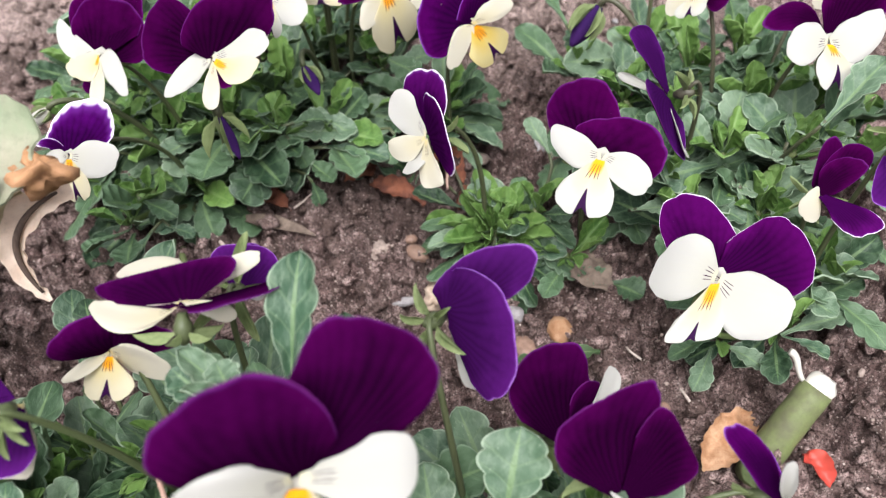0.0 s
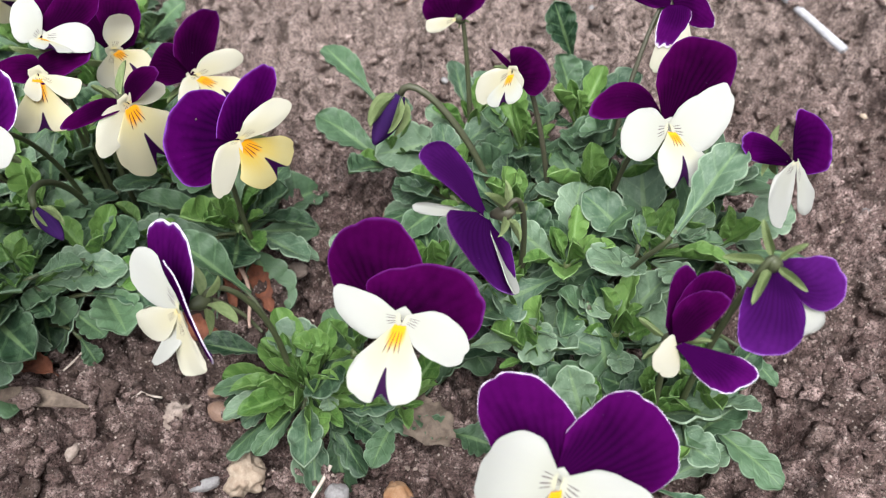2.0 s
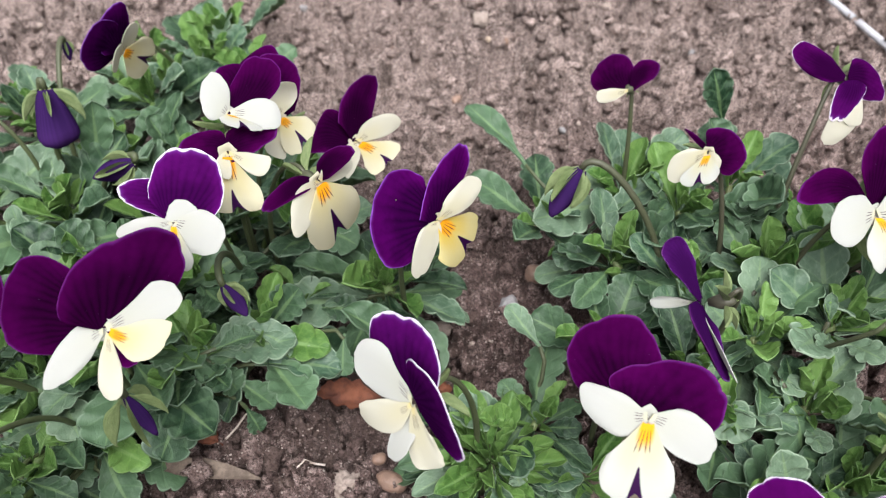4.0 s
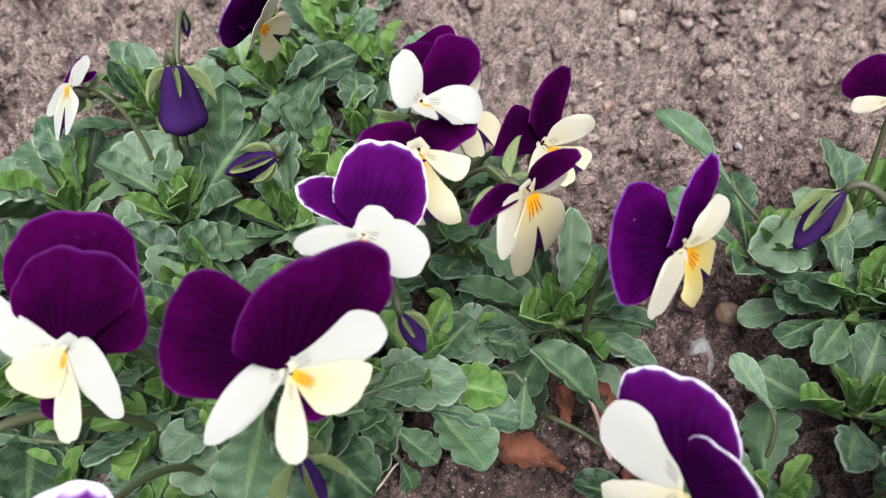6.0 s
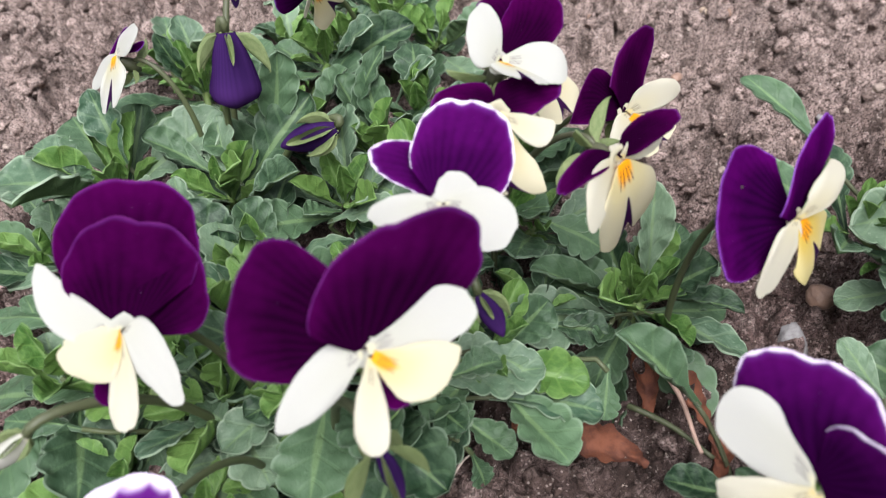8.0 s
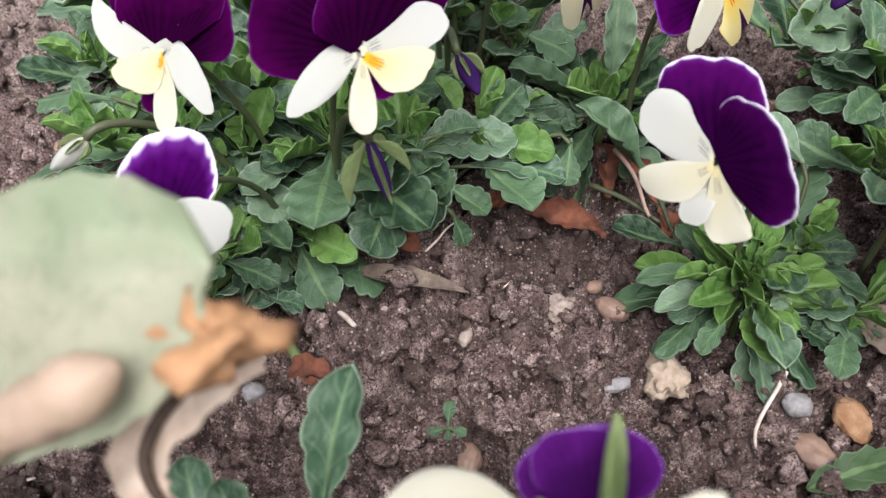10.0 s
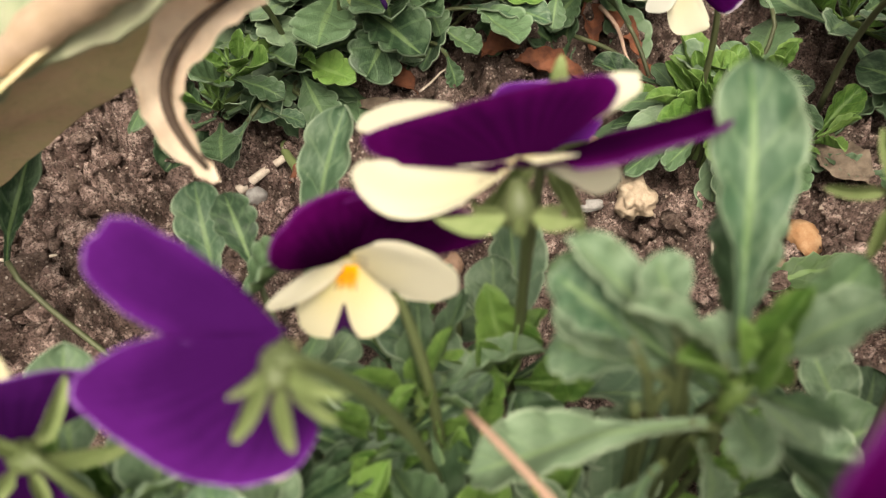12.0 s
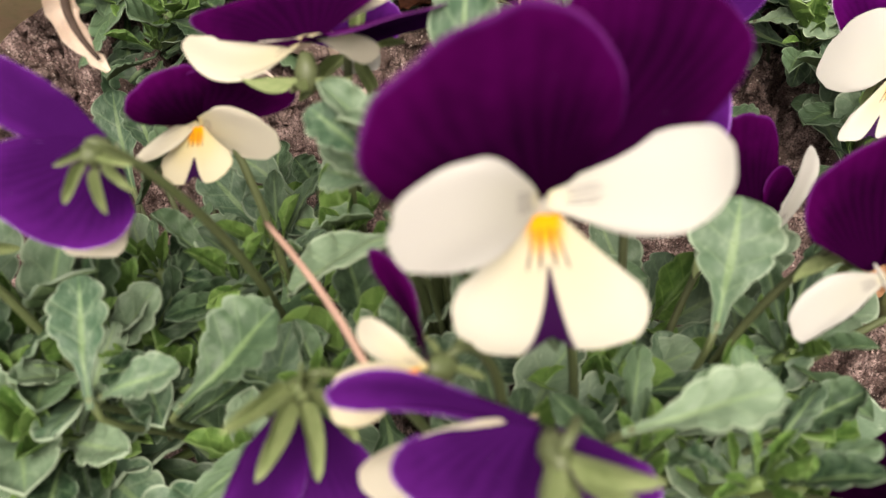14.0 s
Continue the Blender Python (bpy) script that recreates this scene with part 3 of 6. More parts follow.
def shoot(root, x, y, z, count, length, pale=0.2, low=8.0, high=82.0, wide=0.44):
    """A leafy stem from the plant's crown to a rosette at its end."""
    r = root.matrix_basis.translation
    path = bezier(r + Vector((0, 0, 0.002)), r + Vector(((x - r.x) * 0.3, (y - r.y) * 0.3, z * 0.5)), (x - (x - r.x) * 0.15, y - (y - r.y) * 0.15, z * 0.7), (x, y, z), 8)
    v, f = tube(path, [0.0012] * 9, 6)
    st = child("stem", mesh_from("stem", v, f, [STEM]), root, Matrix.Identity(4))
    rosette(root, x, y, z, count, length, low, high, pale, wide)
    for k in range(7):
        a, s = rng.uniform(0, 6.28), length * rng.uniform(0.35, 0.6)
        p = path[6 + k % 3] + Vector((math.cos(a), math.sin(a), 0)) * 0.0015
        t = p + Vector((math.cos(a) * s * 0.8, math.sin(a) * s * 0.8, s * rng.uniform(0.2, 0.9)))
        leaf(root, p, t, s * 0.24, roll=rng.uniform(-40, 40), young=rng.random() < 0.7)
    for k in range(max(2, count // 4)):
        p = path[3 + k % 5]
        a, s = rng.uniform(0, 6.28), length * rng.uniform(0.7, 1.1)
        t = p + Vector((math.cos(a) * s, math.sin(a) * s, s * rng.uniform(-0.2, 0.5)))
        t.z = max(t.z, 0.005)
        leaf(root, p, t, s * wide, rng.random() < pale)


def sepals(parent, node_at, back, size, count=5, open_by=0.9, turn=0.0, fall=0.28, slim=0.26, hang=(0, 0, 0)):
    """Pointed green sepals round the back of a flower; back points away from its face."""
    side = back.orthogonal().normalized()
    over = back.cross(side)
    for k in range(count):
        a = turn + 2 * math.pi * k / count
        r = side * math.cos(a) + over * math.sin(a)
        d = (r * open_by + back * (fall + rng.uniform(-0.1, 0.12)) + Vector(hang)).normalized()
        n = (back - d * back.dot(d)).normalized()
        s = size * rng.uniform(0.7, 1.3)
        child("sepal", SEPALS, parent, axes(node_at + r * 0.001, d.cross(n) * s * slim, d * s, n * s))


FORMS = {"upper": (0.53, 124.0, 0.0, 0.05, 0.026), "side": (0.56, 130.0, 0.0, 0.02, 0.016), "lip": (0.58, 118.0, 0.22, 0.03, 0.018), "wedge": (0.58, 118.0, 0.0, 0.03, 0.01), "violet_lip": (0.58, 118.0, 0.06, 0.08, 0.02), "lobe": (0.58, 122.0, 0.0, 0.03, 0.02), "fan_lobe": (0.60, 118.0, 0.0, 0.03, 0.02)}


def throat_mesh(radius, mat):
    """The pale bearded ring that closes the eye of a flower."""
    verts, faces, uv = [(0, 0, -0.0009)], [], [(0.0, 0.1)]
    for j, (w, z) in enumerate(((0.35, -0.0005), (0.75, 0.0002), (1.0, -0.0003))):
        for i in range(16):
            a = 2 * math.pi * i / 16
            k = radius * w * (1 + 0.12 * math.sin(5 * a + j))
            verts.append((k * math.cos(a), k * math.sin(a), z))
            uv.append((0.5, 0.2 + 0.1 * j))
    for i in range(16):
        n = (i + 1) % 16
        faces.append((0, 1 + i, 1 + n))
        faces += [(1 + 16 * j + i, 17 + 16 * j + i, 17 + 16 * j + n, 1 + 16 * j + n) for j in range(2)]
    return mesh_from("throat", verts, faces, [mat], uv)


bloom = iter(range(1, 100000, 7))


def viola(root, label, eye, face, size, petals, purple=PLUM, side=WHITE, lip=LIP_WHITE, foot=None, green=1.0, hang=(0, 0, 0)):
    """One flower of a plant. eye: its centre; face: the way it looks; petals: each one's kind, tip and two edges, from the eye."""
    eye, face = Vector(eye), Vector(face).normalized()
    back = -face
    knot = eye + back * size * 0.13
    r = root.matrix_basis.translation
    foot = Vector(foot) if foot else Vector((r.x + (eye.x - r.x) * 0.35, r.y + (eye.y - r.y) * 0.35, 0.012))
    flat = Vector((back.x, back.y, 0))
    crest = knot + back * size * 0.14 + Vector((0, 0, size * 0.20))
    path = bezier(foot, foot + Vector((0, 0, max(0.01, eye.z * 0.55))) + flat * 0.004, crest + Vector((0, 0, 0.003)), knot + back * 0.001, 16)
    v, f = tube(path, [0.0010 - 0.0004 * k / 16 for k in range(17)], 8)
    sv, sf = tube([knot - back * 0.003, knot, knot + back * 0.002, knot + back * 0.004], [0.0010, 0.0021, 0.0018, 0.0007], 10)
    base = len(v)
    v, f = v + sv, f + [tuple(base + q for q in g) for g in sf]
    fl = child("flower", mesh_from("flower", v, f, [STEM_DARK]), root, Matrix.Identity(4), label)
    fl.matrix_basis = root.matrix_basis.inverted()
    count = {}
    lips = [Vector(p[1]) for p in petals if p[0] in ("lip", "fan_lobe")]
    throat = -lips[0].normalized() * size * 0.035 if lips else Vector((0, 0, 0))
    for kind, tip, left, right in petals:
        tip, left, right = Vector(tip), Vector(left), Vector(right)
        root_at = throat if kind == "side" else throat * 0.5
        tip, left, right = tip - root_at, left - root_at, right - root_at
        if (right - left).cross(tip).dot(face) < 0:
            left, right = right, left
        nth = count[kind] = count.get(kind, -1) + 1
        lift = {"upper": -0.0011 + 0.0006 * nth, "side": 0.0002 + 0.0003 * nth, "lip": 0.0008, "wedge": 0.0003, "violet_lip": 0.0006, "lobe": 0.0008, "fan_lobe": 0.0009}[kind]
        front, rear = {"upper": (purple, BACK), "side": (side, side), "lip": (lip, lip), "wedge": (purple, purple), "violet_lip": (RIMMED, BACK), "lobe": (CREAM, CREAM), "fan_lobe": (LIP_FAN, LIP_FAN)}[kind]
        centre, spread, notch, cup, ripple = FORMS[kind]
        long = tip.length
        me = petal_mesh(kind + "_petal", tip / long, left / long, right / long, front, rear, centre, spread, notch, cup, ripple, next(bloom), 0.00022 / long, 0.12 if kind in ("lip", "lobe", "fan_lobe") else 0.16)
        child("lip_petal" if kind in ("lobe", "fan_lobe", "wedge") else kind + "_petal", me, fl, Matrix.Translation(eye + root_at + face * lift) @ Matrix.Scale(long, 4))
    if lips and count.get("side", -1) > 0:
        child("throat", throat_mesh(size * 0.065, side), fl, Matrix.Translation(eye + throat * 0.8) @ face.to_track_quat("Z", "Y").to_matrix().to_4x4())
    sepals(fl, knot + back * 0.001, back, min(size * 0.21, 0.0095) * green, turn=size * 50, fall=0.19, slim=0.23, hang=hang)
    return fl


def bud(root, label, top, point, size, mat=DARK, foot=None, open_by=0.3, fat=0.21, cup=0.62, bell=False, slim=0.2):
    """A closed, drooping flower: furled petals in a cup of sepals."""
    top, point = Vector(top), Vector(point)
    d = (point - top).normalized()
    r = root.matrix_basis.translation
    foot = Vector(foot) if foot else Vector((r.x + (top.x - r.x) * 0.4, r.y + (top.y - r.y) * 0.4, 0.012))
    path = bezier(foot, foot + Vector((0, 0, top.z * 0.6)), top - d * size * 0.45 + Vector((0, 0, 0.006)), top, 14)
    v, f = tube(path, [0.0011] * 15, 7)
    fl = child("bud", mesh_from("bud_stalk", v, f, [STEM_DARK]), root, Matrix.Identity(4), label)
    fl.matrix_basis = root.matrix_basis.inverted()
    side = d.orthogonal().normalized()
    over = d.cross(side)
    verts, faces, uv = [], [], []
    for j in range(11):
        s = j / 10
        w = size * fat * math.sin(math.pi * min(1.0, s * 0.86 + 0.10)) ** 0.8
        if bell:
            w = size * fat * (0.3 + 0.75 * s ** 0.75) * math.sqrt(max(0.05, 1 - max(0.0, (s - 0.72) / 0.29) ** 2))
        for i in range(18):
            a = 2 * math.pi * i / 18
            k = w * (1 + 0.14 * math.cos(3 * a + 2.2 * s))
            p = top + d * size * s + (side * math.cos(a) + over * math.sin(a)) * k
            verts.append(tuple(p))
            uv.append((math.sin(a), s))
    for j in range(10):
        for i in range(18):
            a, b = j * 18 + i, j * 18 + (i + 1) % 18
            faces.append((a, b, b + 18, a + 18))
    faces.append(tuple(range(180, 198)))
    child("furled_petals", mesh_from("furled_petals", verts, faces, [mat], uv), fl)
    sepals(fl, top, -d, size * cup, 5, open_by, turn=0.4, fall=open_by - 1, slim=slim)
    return fl


# ---- the viola plants, from the far side of the bed to the near side ----
far_plant = plant("small green viola plant with pale scalloped leaves in dry soil", -0.067, 0.432)
for sx, sy, sz, n, ln in ((-0.067, 0.43, 0.02, 18, 0.026), (-0.05, 0.418, 0.018, 12, 0.022), (-0.085, 0.42, 0.02, 14, 0.022), (-0.06, 0.45, 0.02, 12, 0.024), (-0.098, 0.45, 0.016, 10, 0.022)):
    shoot(far_plant, sx, sy, sz, n, ln, 0.5)
viola(far_plant, "small viola flower with dark purple and cream petals, tilted sideways",
      (-0.0880, 0.3733, 0.0708), (0.8331, -0.4560, -0.3130), 0.0396, (
          ("upper", (-0.0048, -0.0171, 0.0166), (-0.0079, -0.0144, 0.0024), (0.0026, -0.0044, 0.0158)),
          ("upper", (0.0025, -0.0044, 0.0200), (-0.0037, -0.0108, 0.0098), (0.0064, 0.0060, 0.0122)),
          ("side", (-0.0021, -0.0099, 0.0022), (-0.0034, -0.0061, -0.0038), (0.0011, -0.0048, 0.0062)),
          ("side", (0.0063, 0.0061, 0.0078), (0.0027, -0.0006, 0.0080), (0.0042, 0.0074, 0.0005)),
          ("lip", (0.0056, 0.0127, -0.0141), (0.0076, 0.0113, -0.0020), (-0.0015, 0.0026, -0.0135))),
      VIOLET, CREAM, LIP_CREAM)

bud_plant = plant("leafy viola plant with grey-green leaves and a nodding purple bud", -0.125, 0.35)
for sx, sy, sz, n, ln in ((-0.12, 0.335, 0.028, 14, 0.031), (-0.155, 0.345, 0.025, 13, 0.032), (-0.135, 0.395, 0.022, 14, 0.026), (-0.1, 0.36, 0.03, 16, 0.026), (-0.17, 0.32, 0.02, 14, 0.024), (-0.112, 0.305, 0.025, 16, 0.025), (-0.142, 0.305, 0.02, 14, 0.025), (-0.09, 0.395, 0.03, 12, 0.024), (-0.15, 0.415, 0.02, 10, 0.022), (-0.105, 0.42, 0.02, 10, 0.022)):
    shoot(bud_plant, sx, sy, sz, n, ln, 0.35)
stalked(bud_plant, (-0.152, 0.349, 0.030), (-0.157, 0.353, 0.055), 0.0116, True)
stalked(bud_plant, (-0.120, 0.339, 0.030), (-0.143, 0.347, 0.045), 0.0100)
stalked(bud_plant, (-0.107, 0.347, 0.030), (-0.099, 0.351, 0.065), 0.0123)
stalked(bud_plant, (-0.162, 0.348, 0.030), (-0.186, 0.367, 0.035), 0.0139, True)
stalked(bud_plant, (-0.164, 0.334, 0.030), (-0.164, 0.342, 0.040), 0.0114)
stalked(bud_plant, (-0.176, 0.335, 0.020), (-0.183, 0.342, 0.030), 0.0059)
stalked(bud_plant, (-0.116, 0.337, 0.030), (-0.126, 0.350, 0.040), 0.0084, True)
stalked(bud_plant, (-0.115, 0.326, 0.030), (-0.099, 0.323, 0.050), 0.0126)
stalked(bud_plant, (-0.101, 0.305, 0.030), (-0.114, 0.313, 0.045), 0.0129)
stalked(bud_plant, (-0.128, 0.318, 0.020), (-0.132, 0.326, 0.045), 0.0095, True)
stalked(bud_plant, (-0.119, 0.305, 0.020), (-0.119, 0.308, 0.040), 0.0115)
stalked(bud_plant, (-0.139, 0.399, 0.020), (-0.144, 0.392, 0.045), 0.0067)
stalked(bud_plant, (-0.136, 0.408, 0.020), (-0.129, 0.394, 0.050), 0.0097, True)
stalked(bud_plant, (-0.142, 0.409, 0.020), (-0.140, 0.418, 0.040), 0.0081)
viola(bud_plant, "tiny half-open violet and white viola flower on a hooked stalk",
      (-0.1462, 0.3587, 0.0642), (-0.5819, -0.2470, 0.7749), 0.0311, (
          ("upper", (-0.0038, 0.0166, -0.0025), (-0.0066, 0.0075, -0.0053), (0.0024, 0.0108, 0.0026)),
          ("upper", (0.0042, 0.0079, -0.0004), (-0.0026, 0.0068, -0.0031), (0.0072, 0.0019, 0.0027)),
          ("side", (-0.0100, 0.0003, -0.0086), (-0.0048, -0.0044, -0.0057), (-0.0062, 0.0047, -0.0038)),
          ("side", (0.0085, 0.0013, 0.0088), (0.0035, 0.0052, 0.0054), (0.0059, -0.0038, 0.0043)),
          ("lip", (-0.0004, -0.0181, -0.0059), (0.0048, -0.0112, 0.0002), (-0.0053, -0.0087, -0.0067))),
      VIOLET, WHITE, LIP_WHITE, foot=(-0.128, 0.352, 0.025))
bud(bud_plant, "nodding dark violet bud with pale green sepals", (-0.112, 0.352, 0.074), (-0.113, 0.342, 0.052), 0.021, DARK, None, 0.5, 0.38, 0.6, True, 0.17)
bud(bud_plant, "narrow dark bud lying sideways among leaves", (-0.083, 0.322, 0.062), (-0.100, 0.325, 0.054), 0.018)
bud(bud_plant, "tiny violet bud tip behind the leaves", (-0.118, 0.405, 0.058), (-0.118, 0.402, 0.05), 0.008)

back_plant = plant("viola plant with crowded purple and cream flowers", -0.055, 0.322)
for sx, sy, sz, n, ln in ((-0.06, 0.32, 0.03, 16, 0.026), (-0.075, 0.345, 0.03, 14, 0.026), (-0.04, 0.335, 0.028, 14, 0.024), (-0.03, 0.315, 0.022, 12, 0.024), (-0.07, 0.295, 0.028, 16, 0.024), (-0.085, 0.325, 0.03, 14, 0.025), (-0.06, 0.365, 0.028, 14, 0.024)):
    shoot(back_plant, sx, sy, sz, n, ln, 0.3)
stalked(back_plant, (-0.090, 0.318, 0.030), (-0.072, 0.310, 0.045), 0.0108, True)
stalked(back_plant, (-0.085, 0.351, 0.030), (-0.072, 0.360, 0.060), 0.0076)
stalked(back_plant, (-0.071, 0.344, 0.030), (-0.077, 0.361, 0.050), 0.0103)
stalked(back_plant, (-0.068, 0.368, 0.030), (-0.058, 0.367, 0.050), 0.0089, True)
viola(back_plant, "violet-purple viola flower with frilled white rim and white lip",
      (-0.0594, 0.2613, 0.0895), (-0.0523, -0.6540, 0.7547), 0.0418, (
          ("upper", (-0.0133, 0.0078, 0.0082), (-0.0044, 0.0120, 0.0073), (-0.0043, 0.0042, 0.0005)),
          ("upper", (0.0087, 0.0148, 0.0144), (-0.0048, 0.0107, 0.0097), (0.0134, 0.0038, 0.0037)),
          ("side", (-0.0143, -0.0015, 0.0018), (-0.0085, 0.0026, 0.0030), (-0.0080, -0.0020, -0.0010)),
          ("side", (0.0120, -0.0066, -0.0026), (0.0104, 0.0011, 0.0029), (0.0027, -0.0059, -0.0036)),
          ("side", (0.0028, 0.0054, 0.0048), (-0.0014, 0.0032, 0.0026), (0.0068, 0.0022, 0.0020)),
          ("lip", (-0.0006, -0.0077, -0.0092), (-0.0046, -0.0047, -0.0055), (0.0040, -0.0076, -0.0046))),
      RIMMED, WHITE, LIP_WHITE)
viola(back_plant, "viola flower with dark plum hood over cream petals",
      (-0.0453, 0.2872, 0.0893), (0.1155, -0.8083, 0.5774), 0.0420, (
          ("upper", (-0.0142, 0.0036, 0.0021), (-0.0027, 0.0087, 0.0034), (-0.0028, -0.0010, -0.0002)),
          ("upper", (0.0150, 0.0066, 0.0017), (0.0031, 0.0090, 0.0032), (0.0041, -0.0010, -0.0006)),
          ("side", (-0.0035, -0.0038, -0.0028), (-0.0035, -0.0009, -0.0003), (0.0000, -0.0046, -0.0040)),
          ("side", (0.0117, -0.0018, -0.0031), (0.0091, 0.0002, -0.0011), (0.0073, -0.0046, -0.0049)),
          ("lip", (0.0024, -0.0169, -0.0063), (-0.0086, -0.0089, -0.0077), (0.0082, -0.0082, -0.0098))),
      PLUM, CREAM, LIP_CREAM)
viola(back_plant, "viola flower with plum upper petals and broad white lower petals",
      (-0.0431, 0.2969, 0.0956), (0.1988, -0.4969, 0.8447), 0.0446, (
          ("upper", (-0.0013, 0.0190, 0.0049), (-0.0025, 0.0112, 0.0046), (0.0076, 0.0146, 0.0044)),
          ("upper", (0.0114, 0.0188, 0.0067), (0.0021, 0.0123, 0.0050), (0.0144, 0.0098, 0.0007)),
          ("side", (-0.0058, 0.0079, 0.0084), (-0.0067, -0.0008, 0.0027), (0.0000, 0.0085, 0.0065)),
          ("side", (0.0140, -0.0002, -0.0033), (0.0103, 0.0045, 0.0015), (0.0084, -0.0039, -0.0031)),
          ("lip", (0.0040, -0.0076, 0.0005), (-0.0028, -0.0025, 0.0013), (0.0086, -0.0039, -0.0022))),
      PLUM, WHITE, LIP_WHITE)
viola(back_plant, "plum and pale cream viola flower among its neighbours",
      (-0.0316, 0.3188, 0.0735), (0.2752, -0.5333, 0.7999), 0.0432, (
          ("upper", (-0.0072, 0.0202, 0.0133), (-0.0114, 0.0117, 0.0090), (0.0025, 0.0222, 0.0114)),
          ("upper", (0.0052, 0.0190, 0.0107), (-0.0049, 0.0176, 0.0114), (0.0073, 0.0104, 0.0022)),
          ("side", (-0.0027, -0.0115, -0.0056), (-0.0062, -0.0076, -0.0018), (0.0007, -0.0089, -0.0050)),
          ("side", (0.0043, 0.0061, 0.0106), (-0.0030, 0.0060, 0.0062), (0.0063, 0.0070, 0.0038)),
          ("lip", (0.0069, -0.0090, -0.0061), (0.0103, -0.0005, -0.0015), (-0.0001, -0.0096, -0.0042))),
      PLUM, CREAM, LIP_CREAM)
viola(back_plant, "side-turned viola flower with a purple hood and cream lip",
      (-0.0205, 0.2784, 0.0816), (0.5407, -0.8161, 0.2040), 0.0444, (
          ("upper", (-0.0153, -0.0132, 0.0052), (-0.0078, -0.0020, 0.0050), (-0.0063, -0.0062, 0.0012)),
          ("upper", (0.0116, 0.0001, 0.0114), (0.0030, 0.0020, 0.0095), (0.0065, -0.0010, 0.0050)),
          ("side", (-0.0081, -0.0139, -0.0055), (-0.0076, -0.0055, 0.0011), (-0.0011, -0.0036, -0.0059)),
          ("side", (0.0099, 0.0057, 0.0024), (0.0036, 0.0027, 0.0053), (0.0069, 0.0027, -0.0011)),
          ("lip", (0.0034, -0.0008, -0.0237), (0.0106, 0.0043, -0.0109), (-0.0062, -0.0098, -0.0124))),
      PLUM, CREAM, LIP_CREAM)
viola(back_plant, "dark plum viola flower with narrow cream side petals",
      (-0.0071, 0.3138, 0.0631), (0.5401, -0.6791, 0.4971), 0.0445, (
          ("upper", (-0.0145, -0.0038, 0.0073), (-0.0071, 0.0068, 0.0117), (-0.0138, -0.0049, 0.0035)),
          ("upper", (0.0075, 0.0162, 0.0160), (-0.0037, 0.0042, 0.0144), (0.0079, 0.0130, 0.0062)),
          ("side", (-0.0061, -0.0098, -0.0050), (-0.0054, -0.0045, 0.0015), (-0.0006, -0.0039, -0.0026)),
          ("side", (0.0143, 0.0082, 0.0031), (0.0047, 0.0061, 0.0052), (0.0113, 0.0058, -0.0021)),
          ("lip", (0.0083, -0.0040, -0.0074), (0.0140, 0.0046, -0.0061), (0.0024, -0.0063, -0.0075))),
      PLUM, CREAM, LIP_CREAM)
bud(back_plant, "small spent bud under the rimmed flower", (-0.053, 0.262, 0.062), (-0.047, 0.256, 0.05), 0.012)

rosette_plant = plant("young viola rosette with slender upright green leaves", -0.005, 0.29)
rosette(rosette_plant, -0.005, 0.29, 0.014, 30, 0.026, 2, 70, 0.15)
stalked(rosette_plant, (-0.004, 0.291, 0.015), (0.001, 0.294, 0.050), 0.0106, True)
stalked(rosette_plant, (-0.000, 0.291, 0.015), (0.011, 0.293, 0.040), 0.0061)
stalked(rosette_plant, (-0.005, 0.291, 0.015), (-0.037, 0.291, 0.030), 0.0085)
stalked(rosette_plant, (-0.010, 0.286, 0.015), (-0.027, 0.282, 0.020), 0.0046, True)
stalked(rosette_plant, (-0.013, 0.284, 0.015), (-0.020, 0.273, 0.020), 0.0061)
stalked(rosette_plant, (0.001, 0.291, 0.015), (0.023, 0.282, 0.020), 0.0070)
stalked(rosette_plant, (-0.001, 0.285, 0.015), (0.023, 0.273, 0.015), 0.0062, True)
viola(rosette_plant, "violet-purple viola flower in profile with a golden lip",
      (0.0117, 0.2594, 0.0782), (0.5378, -0.7288, 0.4239), 0.0456, (
          ("upper", (-0.0184, -0.0034, 0.0095), (-0.0130, -0.0105, -0.0046), (-0.0062, 0.0123, 0.0110)),
          ("upper", (0.0075, 0.0153, 0.0141), (-0.0039, -0.0007, 0.0093), (0.0111, 0.0139, 0.0063)),
          ("side", (-0.0081, -0.0103, -0.0110), (-0.0075, -0.0065, 0.0005), (-0.0010, -0.0039, -0.0031)),
          ("side", (0.0127, 0.0144, 0.0026), (0.0051, 0.0061, 0.0063), (0.0119, 0.0072, 0.0000)),
          ("lip", (0.0085, 0.0020, -0.0153), (0.0123, 0.0096, -0.0091), (0.0000, -0.0079, -0.0094))),
      VIOLET, CREAM, LIP_GOLD)

front_left_plant = plant("dense viola plant with dark green scalloped leaves", -0.098, 0.272)
for sx, sy, sz, n, ln in ((-0.09, 0.265, 0.034, 20, 0.026), (-0.115, 0.262, 0.03, 18, 0.026), (-0.07, 0.262, 0.032, 18, 0.025), (-0.05, 0.268, 0.028, 14, 0.024), (-0.135, 0.268, 0.028, 16, 0.026), (-0.155, 0.272, 0.028, 14, 0.026), (-0.12, 0.238, 0.02, 14, 0.022), (-0.103, 0.245, 0.02, 14, 0.022), (-0.125, 0.225, 0.018, 12, 0.02), (-0.08, 0.29, 0.03, 14, 0.024), (-0.115, 0.288, 0.03, 14, 0.026), (-0.14, 0.245, 0.022, 12, 0.022), (-0.034, 0.285, 0.02, 8, 0.022)):
    shoot(front_left_plant, sx, sy, sz, n, ln, 0.15, -12, 65, 0.50)
